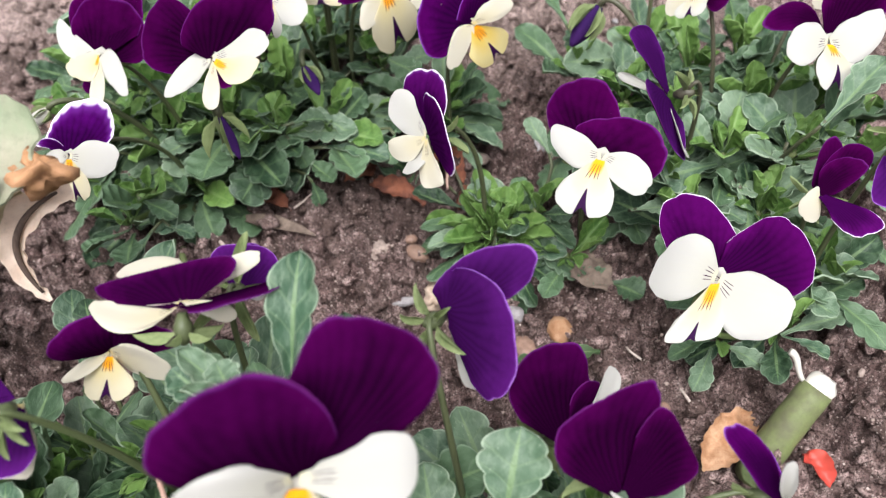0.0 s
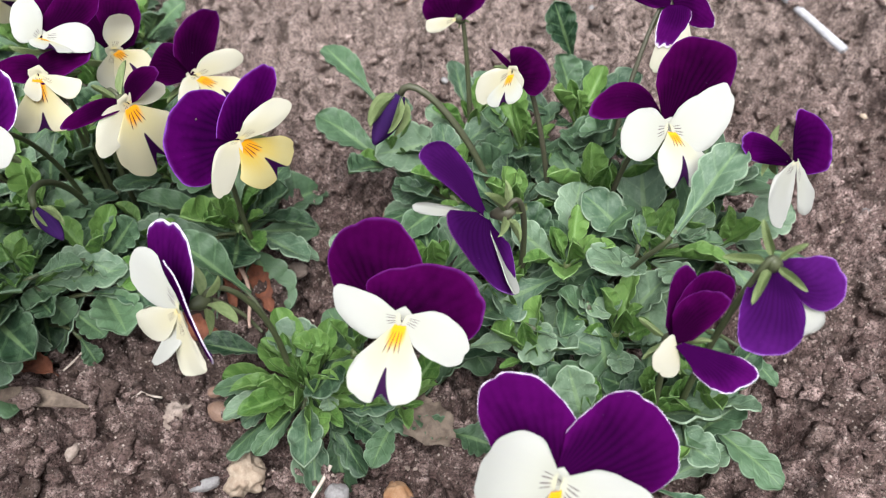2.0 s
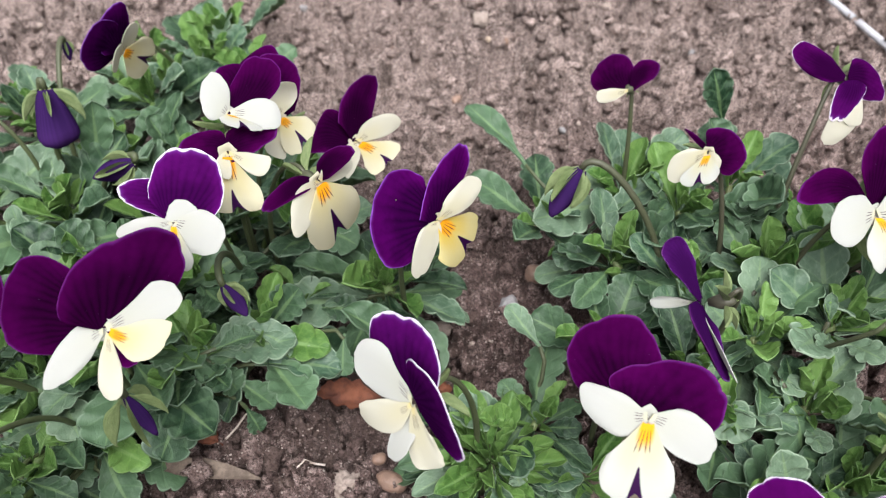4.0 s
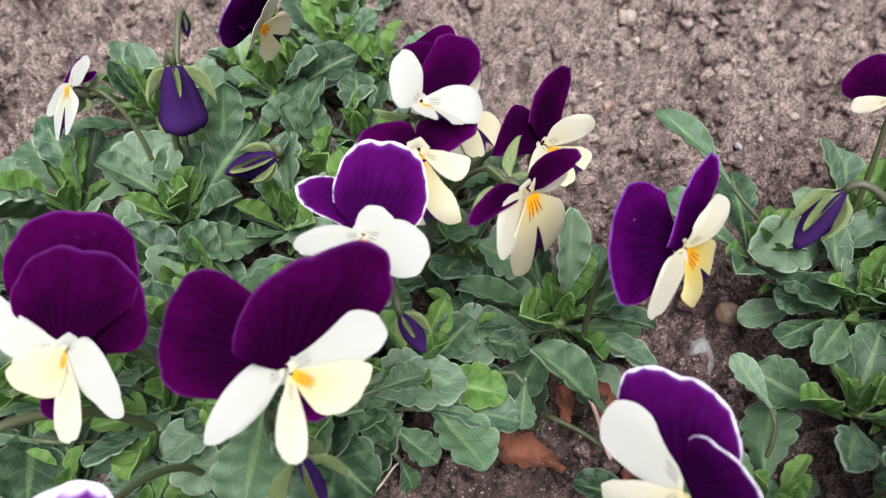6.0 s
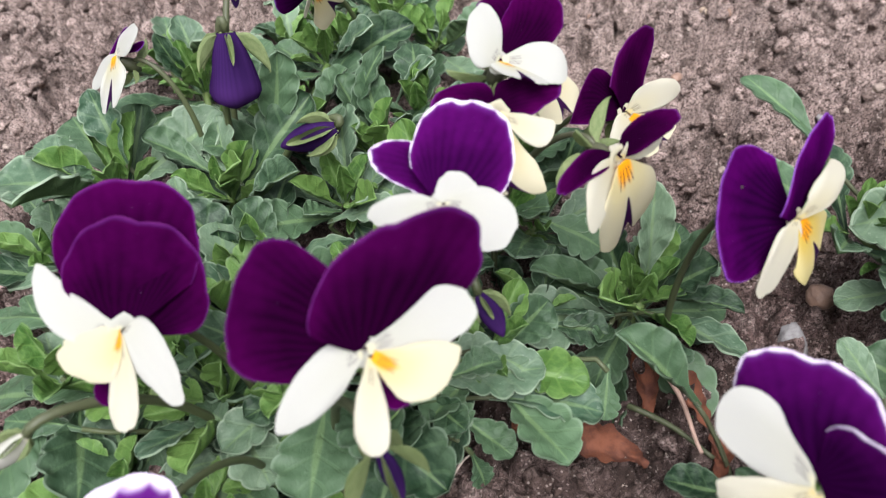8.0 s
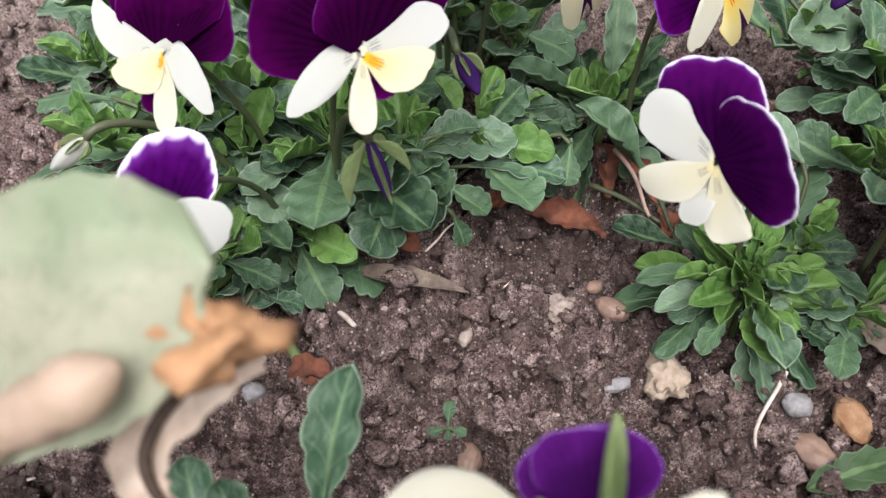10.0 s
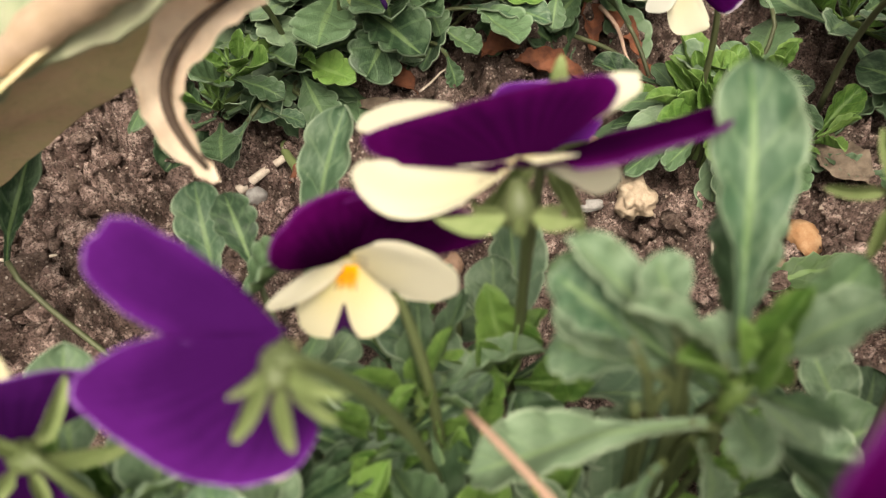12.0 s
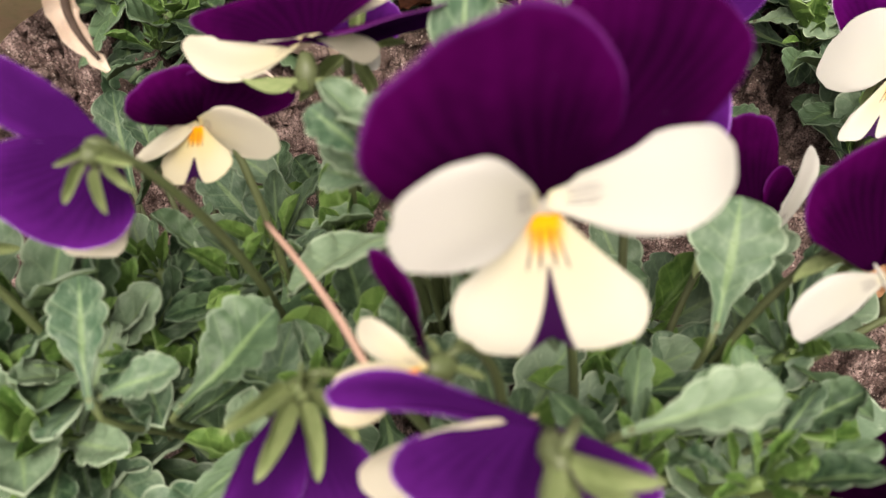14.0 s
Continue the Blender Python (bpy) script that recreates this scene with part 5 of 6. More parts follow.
stalked(near_left_plant, (-0.085, 0.072, 0.045), (-0.058, 0.080, 0.073), 0.0113)
stalked(near_left_plant, (-0.109, 0.083, 0.040), (-0.104, 0.096, 0.065), 0.0111, True)
stalked(near_left_plant, (-0.105, 0.079, 0.040), (-0.084, 0.079, 0.060), 0.0085)
stalked(near_left_plant, (-0.106, 0.072, 0.040), (-0.085, 0.056, 0.050), 0.0127, True)
stalked(near_left_plant, (-0.069, 0.065, 0.045), (-0.065, 0.069, 0.065), 0.0079, True)
stalked(near_left_plant, (-0.110, 0.085, 0.050), (-0.099, 0.091, 0.085), 0.0104, True)
stalked(near_left_plant, (-0.103, 0.083, 0.050), (-0.092, 0.087, 0.075), 0.0077)
stalked(near_left_plant, (-0.119, 0.086, 0.050), (-0.128, 0.084, 0.060), 0.0070, True)
stalked(near_left_plant, (-0.163, 0.160, 0.030), (-0.151, 0.164, 0.060), 0.0083)
stalked(near_left_plant, (-0.066, 0.065, 0.050), (-0.058, 0.082, 0.070), 0.0083, True)
stalked(near_left_plant, (-0.074, 0.116, 0.050), (-0.091, 0.104, 0.050), 0.0121, True)
stalked(near_left_plant, (-0.063, 0.128, 0.050), (-0.078, 0.137, 0.060), 0.0095, True)
stalked(near_left_plant, (-0.058, 0.129, 0.050), (-0.063, 0.133, 0.060), 0.0071)
stalked(near_left_plant, (-0.048, 0.127, 0.050), (-0.056, 0.130, 0.060), 0.0078, True)
stalked(near_left_plant, (-0.0896, 0.1450, 0.0413), (-0.0816, 0.1630, 0.0725), 0.0105, True)
viola(near_left_plant, "bright violet viola flower seen from behind",
      (-0.0762, 0.0863, 0.1139), (0.0000, 0.8619, -0.5070), 0.0400, (
          ("upper", (-0.0188, 0.0094, 0.0071), (-0.0157, 0.0034, 0.0002), (-0.0104, 0.0090, 0.0047)),
          ("upper", (-0.0177, -0.0065, -0.0075), (-0.0188, -0.0006, -0.0010), (-0.0015, -0.0088, -0.0120)),
          ("side", (-0.0072, -0.0075, -0.0172), (-0.0112, -0.0060, -0.0130), (-0.0006, -0.0060, -0.0140))),
      VIOLET, CREAM, LIP_CREAM, foot=(-0.062, 0.095, 0.03), green=0.75, hang=(0.1, -0.75, -0.6))
viola(near_left_plant, "small viola flower with a plum hood bent over its lip",
      (-0.0738, 0.1112, 0.0915), (0.0000, -0.8480, 0.5300), 0.0360, (
          ("upper", (-0.0018, 0.0013, 0.0125), (-0.0085, -0.0125, 0.0130), (0.0063, -0.0019, 0.0096)),
          ("upper", (0.0091, 0.0009, 0.0119), (-0.0010, 0.0018, 0.0093), (0.0194, -0.0029, 0.0081)),
          ("side", (-0.0121, -0.0040, -0.0043), (-0.0053, -0.0010, 0.0003), (-0.0048, -0.0028, -0.0026)),
          ("side", (0.0153, -0.0034, -0.0018), (0.0084, -0.0010, 0.0050), (0.0064, -0.0010, -0.0064)),
          ("lip", (-0.0011, -0.0076, -0.0068), (-0.0086, -0.0025, -0.0079), (0.0064, -0.0060, -0.0026))),
      PLUM, CREAM, LIP_CREAM, green=0.5, foot=(-0.062, 0.1, 0.04))
viola(near_left_plant, "viola flower from behind, purple and white petals spread flat",
      (-0.0512, 0.1114, 0.1109), (0.0000, 0.6500, 0.7600), 0.0400, (
          ("upper", (-0.0055, 0.0056, 0.0062), (-0.0185, 0.0016, 0.0030), (0.0119, 0.0066, 0.0075)),
          ("upper", (0.0251, 0.0023, 0.0063), (0.0172, 0.0165, -0.0115), (0.0112, -0.0071, 0.0096)),
          ("side", (-0.0202, -0.0001, -0.0002), (-0.0108, -0.0001, -0.0003), (-0.0132, -0.0030, -0.0063)),
          ("side", (0.0100, -0.0034, -0.0035), (0.0046, -0.0034, 0.0010), (0.0113, -0.0024, 0.0015)),
          ("side", (-0.0207, 0.0146, -0.0075), (-0.0091, 0.0226, -0.0105), (-0.0095, 0.0106, -0.0069)),
          ("side", (0.0163, 0.0089, 0.0024), (0.0093, 0.0090, 0.0026), (0.0066, 0.0026, 0.0003))),
      SHADE_PLUM, CREAM, LIP_CREAM, foot=(-0.048, 0.118, 0.04))
viola(near_left_plant, "dark violet viola flower from behind with long pale sepals",
      (-0.0455, 0.1295, 0.0920), (0.0000, 0.6222, -0.7828), 0.0341, (
          ("upper", (0.0016, 0.0088, 0.0074), (0.0093, 0.0039, 0.0033), (-0.0076, 0.0058, 0.0048)),
          ("upper", (-0.0018, 0.0086, 0.0072), (0.0074, 0.0058, 0.0048), (-0.0094, 0.0037, 0.0031)),
          ("side", (0.0040, 0.0030, -0.0040), (0.0021, -0.0002, -0.0037), (0.0023, 0.0035, -0.0007)),
          ("side", (-0.0040, 0.0030, -0.0040), (-0.0023, 0.0035, -0.0007), (-0.0021, -0.0002, -0.0037)),
          ("lip", (0.0000, 0.0020, -0.0060), (-0.0031, 0.0011, -0.0033), (0.0031, 0.0011, -0.0033))),
      DUSK, WHITE, LIP_WHITE, foot=(-0.048, 0.12, 0.04), green=1.5)

near_right_plant = plant("near viola plant with large plum and white flowers", 0.005, 0.075)
for sx, sy, sz, n, ln in ((0.0, 0.08, 0.045, 14, 0.026), (0.02, 0.07, 0.045, 14, 0.026), (-0.02, 0.06, 0.05, 14, 0.024), (0.035, 0.085, 0.035, 12, 0.026), (0.04, 0.06, 0.04, 12, 0.024), (0.015, 0.1, 0.035, 12, 0.024), (-0.015, 0.095, 0.04, 12, 0.024), (0.005, 0.055, 0.05, 12, 0.022)):
    shoot(near_right_plant, sx, sy, sz, n, ln, 0.7)
stalked(near_right_plant, (0.003, 0.062, 0.060), (0.027, 0.062, 0.075), 0.0072, True)
stalked(near_right_plant, (0.028, 0.063, 0.055), (0.042, 0.066, 0.070), 0.0075)
stalked(near_right_plant, (0.004, 0.071, 0.060), (0.016, 0.068, 0.075), 0.0060)
stalked(near_right_plant, (0.037, 0.099, 0.040), (0.033, 0.108, 0.065), 0.0202, True)
stalked(near_right_plant, (0.029, 0.094, 0.050), (0.025, 0.095, 0.070), 0.0057)
viola(near_right_plant, "large open viola flower, broad plum petals over white ones",
      (-0.0179, 0.0638, 0.1229), (0.1370, -0.8755, 0.4635), 0.0520, (
          ("upper", (-0.0079, 0.0032, 0.0257), (-0.0191, -0.0053, 0.0107), (0.0080, 0.0017, 0.0180)),
          ("upper", (0.0135, 0.0186, 0.0196), (0.0022, 0.0117, 0.0195), (0.0232, 0.0087, 0.0120)),
          ("side", (-0.0174, -0.0080, 0.0048), (-0.0092, -0.0046, 0.0138), (-0.0081, -0.0086, 0.0014)),
          ("side", (0.0203, -0.0003, 0.0081), (0.0147, 0.0057, 0.0081), (0.0143, -0.0043, 0.0013)),
          ("lip", (0.0013, -0.0101, -0.0152), (-0.0108, -0.0084, -0.0087), (0.0135, -0.0062, -0.0115))),
      PLUM, WHITE, LIP_SPLIT)
viola(near_left_plant, "violet flower seen from behind at the plant's edge",
      (-0.1145, 0.0870, 0.0908), (-0.6909, 0.5379, -0.4829), 0.0420, (
          ("upper", (0.0039, 0.0042, 0.0096), (0.0097, 0.0073, 0.0000), (-0.0054, -0.0027, 0.0105)),
          ("upper", (-0.0017, -0.0146, -0.0016), (-0.0071, -0.0083, 0.0076), (0.0052, -0.0078, -0.0094)),
          ("side", (-0.0124, 0.0109, -0.0014), (-0.0029, 0.0103, -0.0015), (-0.0107, 0.0017, -0.0000)),
          ("side", (-0.0153, 0.0043, -0.0047), (-0.0088, 0.0060, 0.0020), (-0.0080, -0.0013, -0.0072)),
          ("lip", (-0.0126, 0.0078, -0.0046), (-0.0103, -0.0033, -0.0062), (-0.0036, 0.0118, 0.0011))),
      VIOLET, CREAM, LIP_CREAM, foot=(-0.1, 0.08, 0.03))
stalked(near_left_plant, (-0.075, 0.064, 0.072), (-0.057, 0.078, 0.080), 0.0140)
stalked(near_left_plant, (-0.0865, 0.062, 0.078), (-0.0902, 0.0805, 0.090), 0.0095, True)
stalked(near_left_plant, (-0.0872, 0.0645, 0.076), (-0.0744, 0.0665, 0.085), 0.0075, True)
stalked(near_right_plant, (0.0157, 0.0733, 0.078), (0.0196, 0.0883, 0.095), 0.0150, True)
stalked(near_right_plant, (-0.0052, 0.0506, 0.090), (0.0145, 0.0526, 0.100), 0.0090, True)
# narrow bright leaves at the tips of the near plants
for owner, sx, sy, sz in ((near_left_plant, -0.0719, 0.0996, 0.058), (near_left_plant, -0.0651, 0.1079, 0.058), (near_left_plant, -0.0515, 0.0714, 0.063), (near_left_plant, -0.0915, 0.1068, 0.053), (near_right_plant, 0.0188, 0.0494, 0.073), (near_right_plant, 0.0014, 0.0556, 0.068), (near_right_plant, 0.0372, 0.0810, 0.058), (near_right_plant, -0.0186, 0.0533, 0.068)):
    shoot(owner, sx, sy, sz, 13, 0.017, 0.0, 15.0, 85.0, 0.26)
# upright grey-green shoots on the open side of the near plant
for sx, sy, sz in ((-0.1102, 0.0893, 0.057), (-0.1129, 0.0755, 0.057), (-0.0987, 0.0808, 0.057), (-0.1242, 0.0929, 0.052), (-0.1009, 0.0663, 0.057), (-0.0939, 0.0919, 0.052)):
    shoot(near_left_plant, sx, sy, sz, 12, 0.022, 0.5, 35.0, 85.0, 0.36)
mid_plant = plant("near viola rosette with broad soft grey-green leaves", -0.022, 0.1)
v, f = tube(bezier((-0.022, 0.1, 0.0), (-0.022, 0.1, 0.04), (-0.026, 0.09, 0.07), (-0.027, 0.087, 0.098), 8), [0.0014] * 9, 6)
child("stem", mesh_from("stem", v, f, [STEM]), mid_plant, Matrix.Identity(4))
rosette(mid_plant, -0.027, 0.087, 0.098, 12, 0.018, 10, 80, 0.3, 0.34)
stalked(mid_plant, (-0.034, 0.089, 0.100), (-0.045, 0.095, 0.117), 0.0061, True)
stalked(mid_plant, (-0.034, 0.089, 0.097), (-0.048, 0.094, 0.105), 0.0068, True)
stalked(mid_plant, (-0.031, 0.084, 0.095), (-0.062, 0.089, 0.080), 0.0100, True)
stalked(mid_plant, (-0.035, 0.083, 0.085), (-0.042, 0.078, 0.068), 0.0076, True)
stalked(mid_plant, (-0.029, 0.086, 0.085), (-0.022, 0.078, 0.068), 0.0089, True)
stalked(mid_plant, (-0.027, 0.087, 0.092), (-0.021, 0.082, 0.085), 0.0075, True)
stalked(mid_plant, (-0.026, 0.089, 0.095), (-0.015, 0.091, 0.110), 0.0066, True)
stalked(mid_plant, (-0.024, 0.090, 0.090), (-0.014, 0.083, 0.088), 0.0061, True)
stalked(mid_plant, (-0.029, 0.088, 0.100), (-0.040, 0.086, 0.120), 0.0039, True)
stalked(mid_plant, (-0.027, 0.091, 0.100), (-0.025, 0.112, 0.125), 0.0104, True)
stalked(mid_plant, (-0.0397, 0.0880, 0.1047), (-0.0470, 0.0930, 0.1141), 0.0085, True)
stalked(mid_plant, (-0.0371, 0.0880, 0.1013), (-0.0487, 0.0930, 0.0994), 0.0090, True)
stalked(mid_plant, (-0.0386, 0.0880, 0.0940), (-0.0367, 0.0930, 0.0654), 0.0080, True)
stalked(mid_plant, (-0.0357, 0.0880, 0.1078), (-0.0389, 0.0930, 0.1156), 0.0070, True)
stalked(mid_plant, (-0.0346, 0.0880, 0.0988), (-0.0244, 0.0930, 0.1019), 0.0080, True)
viola(near_right_plant, "violet viola flower seen from behind with pointed green sepals",
      (0.0052, 0.1189, 0.0954), (0.5698, 0.6838, -0.4558), 0.0400, (
          ("upper", (0.0153, -0.0115, 0.0058), (0.0068, 0.0016, 0.0150), (0.0095, -0.0170, -0.0090)),
          ("upper", (0.0140, 0.0013, 0.0221), (-0.0005, 0.0043, 0.0091), (0.0180, -0.0052, 0.0172)),
          ("side", (0.0044, -0.0117, -0.0141), (0.0010, -0.0056, -0.0091), (0.0069, -0.0095, -0.0080))),
      VIOLET, WHITE, LIP_CREAM, foot=(0.008, 0.095, 0.03))
viola(near_right_plant, "plum viola flower in half profile",
      (0.0329, 0.0985, 0.0695), (0.6092, -0.6092, 0.5077), 0.0444, (
          ("upper", (-0.0030, 0.0164, 0.0188), (-0.0136, 0.0041, 0.0164), (0.0072, 0.0153, 0.0057)),
          ("upper", (0.0111, 0.0135, 0.0002), (0.0032, 0.0117, 0.0072), (0.0054, 0.0053, -0.0030)),
          ("side", (0.0107, 0.0164, 0.0091), (0.0069, 0.0110, 0.0070), (0.0118, 0.0120, 0.0026))),
      PLUM, WHITE, LIP_WHITE)
viola(near_right_plant, "large plum viola flower with a thin pale edge",
      (0.0401, 0.0760, 0.0900), (0.2036, -0.8653, 0.4581), 0.0485, (
          ("upper", (0.0000, 0.0129, 0.0193), (-0.0134, 0.0051, 0.0106), (0.0079, 0.0117, 0.0136)),
          ("upper", (0.0137, 0.0083, 0.0061), (0.0062, 0.0116, 0.0155), (0.0147, 0.0046, -0.0011)),
          ("side", (-0.0007, -0.0013, 0.0001), (-0.0101, -0.0023, 0.0021), (-0.0059, -0.0047, -0.0041)),
          ("side", (-0.0156, -0.0073, -0.0046), (-0.0121, -0.0026, 0.0025), (-0.0085, -0.0060, -0.0053))),
      PLUM, WHITE, LIP_CREAM)
viola(near_right_plant, "purple viola flower seen edge-on beside dry leaves",
      (0.0776, 0.0830, 0.0722), (0.6000, -0.5000, 0.6200), 0.0441, (
          ("upper", (-0.0147, 0.0060, 0.0238), (-0.0098, 0.0010, 0.0131), (-0.0042, 0.0050, 0.0139)),
          ("upper", (-0.0045, 0.0090, 0.0061), (-0.0033, 0.0070, -0.0036), (-0.0000, 0.0070, 0.0033)),
          ("side", (-0.0026, 0.0010, 0.0172), (-0.0038, 0.0000, 0.0111), (-0.0006, -0.0010, 0.0118))),
      VIOLET, WHITE, LIP_WHITE)
viola(near_right_plant, "cream and purple viola flower in profile",
      (-0.0326, 0.0522, 0.1065), (-0.5025, -0.5025, 0.7035), 0.0360, (
          ("upper", (-0.0075, 0.0154, 0.0025), (-0.0034, 0.0117, 0.0045), (-0.0016, 0.0054, -0.0004)),
          ("side", (-0.0081, 0.0081, -0.0011), (-0.0044, 0.0054, 0.0022), (-0.0058, 0.0026, -0.0008)),
          ("lip", (-0.0116, -0.0008, -0.0050), (-0.0073, 0.0020, -0.0012), (-0.0075, -0.0045, -0.0059))),
      PLUM, CREAM, LIP_CREAM, foot=(-0.02, 0.06, 0.04), green=0.7)
viola(near_right_plant, "drooping violet flower seen from behind with pale sepals",
      (-0.0515, 0.0563, 0.0919), (-0.3403, 0.2702, -0.9007), 0.0404, (
          ("upper", (-0.0041, -0.0187, -0.0019), (-0.0074, -0.0137, 0.0010), (0.0026, -0.0112, -0.0020)),
          ("upper", (0.0078, -0.0161, -0.0061), (-0.0004, -0.0113, -0.0016), (0.0119, -0.0093, -0.0055))),
      VIOLET, CREAM, LIP_CREAM, foot=(-0.03, 0.06, 0.04), green=1.2, hang=(0.05, -1.2, 0.25))
viola(near_right_plant, "violet and white viola flower seen edge-on from above",
      (-0.0181, 0.0450, 0.1072), (-0.1054, 0.8433, -0.5270), 0.0440, (
          ("upper", (-0.0254, 0.0025, 0.0043), (-0.0157, 0.0030, 0.0077), (-0.0159, 0.0010, 0.0032)),
          ("upper", (-0.0020, -0.0102, -0.0127), (-0.0180, -0.0041, 0.0000), (0.0144, -0.0057, -0.0087)),
          ("side", (-0.0217, -0.0050, -0.0084), (-0.0159, -0.0025, 0.0024), (-0.0109, -0.0060, -0.0103))),
      VIOLET, CREAM, LIP_CREAM, foot=(-0.01, 0.06, 0.04), green=1.0, hang=(0.5, -0.9, -0.5))
viola(near_right_plant, "plum viola flower at the near edge of the bed",
      (0.0378, 0.0426, 0.0815), (-0.6439, 0.5959, 0.4799), 0.0493, (
          ("upper", (0.0008, 0.0095, -0.0238), (-0.0111, -0.0040, -0.0171), (0.0120, 0.0144, -0.0090)),
          ("upper", (0.0097, 0.0203, -0.0181), (-0.0056, 0.0074, -0.0200), (0.0163, 0.0149, 0.0001)),
          ("side", (-0.0150, -0.0023, -0.0122), (-0.0086, -0.0022, -0.0060), (-0.0079, -0.0003, -0.0074)),
          ("side", (0.0132, 0.0122, 0.0077), (0.0072, 0.0074, 0.0032), (0.0073, 0.0060, 0.0052)),
          ("lip", (-0.0057, -0.0103, 0.0154), (-0.0022, -0.0052, 0.0091), (-0.0041, -0.0061, 0.0078))),
      PLUM, WHITE, LIP_WHITE)

# ---- withering tulip leaf and other remains ----


def blade(name, centre, widths, cup, up, mats, nu=10, thick=0.0006, wave=0.0, crumple=0.0):
    """A strap-like leaf along a line of points, cupped across."""
    pts = [Vector(p) for p in centre]
    top, uv = [], []
    for k, p in enumerate(pts):
        d = (pts[min(k + 1, len(pts) - 1)] - pts[max(k - 1, 0)]).normalized()
        side = d.cross(Vector(up)).normalized()
        n = side.cross(d)
        for i in range(nu + 1):
            u = -1 + 2 * i / nu
            q = p + side * widths[k] * 0.5 * u + n * (cup * widths[k] * (u * u - 0.3) + wave * math.sin(3.1 * u + 0.9 * k))
            if crumple:
                q = q + n * crumple * (noise.noise(q * 260) + 0.6 * noise.noise(q * 620)) + side * u * crumple * noise.noise(p * 430) * 1.2
            top.append(tuple(q))
            uv.append((u, k / (len(pts) - 1)))
    return shell(name, top, uv, nu, len(pts) - 1, thick, mats, tuple(Vector(up).normalized()))


tulip = tagged(new("tulip_leaf", blade("tulip_leaf", bezier((-0.1674, 0.1543, 0.0857), (-0.1341, 0.1490, 0.1078), (-0.1005, 0.1454, 0.1274), (-0.0869, 0.1431, 0.1284), 22),
    [0.0295 if k < 15 else 0.0295 * math.sqrt(max(0.02, 1 - ((k - 15) / 7.2) ** 2.2)) for k in range(23)], 0.05, (-0.3656, -0.5954, 0.7965), [TULIP, TULIP_EDGE], 16, 0.0008, 0.0008, 0.0012)),
    "broad pale green tulip leaf with a withered brown tip", "leaf")
child("leaf_base", blade("leaf_base", bezier((-0.1974, 0.1343, -0.0343), (-0.1954, 0.1363, 0.0357), (-0.1757, 0.1556, 0.0802), (-0.1674, 0.1543, 0.0857), 10), [0.02] * 5 + [0.023, 0.025, 0.026, 0.027, 0.0275, 0.0275], 0.16, (-0.3656, -0.5954, 0.7965), [TULIP, TULIP_EDGE], 12, 0.0008, 0.0), tulip)
child("rolled_edge", mesh_from("rolled_edge", *tube(bezier((-0.1283, 0.1362, 0.1041), (-0.1121, 0.1350, 0.1163), (-0.1016, 0.1339, 0.1233), (-0.0954, 0.1359, 0.1263), 12), [0.0008, 0.0014, 0.0022, 0.0024, 0.0032, 0.0030, 0.0034, 0.0038, 0.0034, 0.0040, 0.0036, 0.0024, 0.0008], 12), [TULIP_EDGE]), tulip, label="pinkish brown rolled margin of the leaf")
child("leaf_underside", blade("leaf_underside", bezier((-0.176, 0.158, 0.052), (-0.136, 0.145, 0.088), (-0.113, 0.143, 0.105), (-0.0985, 0.142, 0.1165), 14), [0.030] * 10 + [0.028, 0.025, 0.020, 0.013, 0.006], -0.12, (-0.47, 0.67, 0.58), [TULIP_UNDER], 10, 0.0007, 0.0006, 0.0006), tulip, label="olive-brown underside curling below the margin")
TIP = bezier((-0.0855, 0.1450, 0.1142), (-0.0915, 0.1420, 0.1132), (-0.0983, 0.1408, 0.1093), (-0.1007, 0.1375, 0.1036), 12) + bezier((-0.1007, 0.1375, 0.1036), (-0.1030, 0.1351, 0.0978), (-0.0982, 0.1314, 0.0937), (-0.0952, 0.1300, 0.0890), 12)[1:]
child("withered_tip", blade("withered_tip", TIP, [0.0075 * math.sin(math.pi * (0.30 + 0.69 * (k / 24) ** 1.1)) ** 0.8 for k in range(25)], 0.5, (0.15, -0.75, 0.6), [DRIED, DRIED], 14, 0.0003, 0.0003, 0.0009), tulip, label="shrivelled pale tan leaf tip, curled and hanging")
# dark rod laid along the fold to stand in for the shade inside
child("crease", mesh_from("crease", *tube([p + Vector((0.0006, -0.0004, 0.0003)) for p in TIP[2:23]], [0.0004 + 0.0005 * math.sin(math.pi * k / 20) for k in range(21)], 7), [FOLD_SHADE]), tulip, label="dark strip for the shade inside the fold of the dry tip")
knot = lump(0.0046, 5, 1.3, (1.2, 0.8, 0.9), 3)
child("rusty_knot", mesh_from("rusty_knot", [(p[0] - 0.0865, p[1] + 0.139, p[2] + 0.1245) for p in knot[0]], knot[1], [RUST_KNOT]), tulip, label="rust-orange crumpled fold of the leaf")


def dry_leaf(name, label, a, b, width, mat, cup=0.25, lift=0.002, arch=0.003, crumple=0.16):
    a, b = Vector((a[0], a[1], seat(a[0], a[1], 0.005) + lift)), Vector((b[0], b[1], seat(b[0], b[1], 0.005) + lift))
    mid = (a + b) / 2 + Vector((0, 0, arch))
    line = bezier(a, (a + mid) / 2 + Vector((0, 0, arch * 0.5)), (b + mid) / 2 + Vector((0, 0, arch * 0.5)), b, 24)
    ws = [width * max(0.04, math.sin(math.pi * (0.02 + 0.96 * (k / 24) ** 0.85)) ** 1.1) for k in range(25)]
    return tagged(new(name, blade(name, line, ws, cup, (0.05, -0.1, 1), [mat], 12, 0.0003, width * 0.03, width * crumple)), label, "dead leaf")


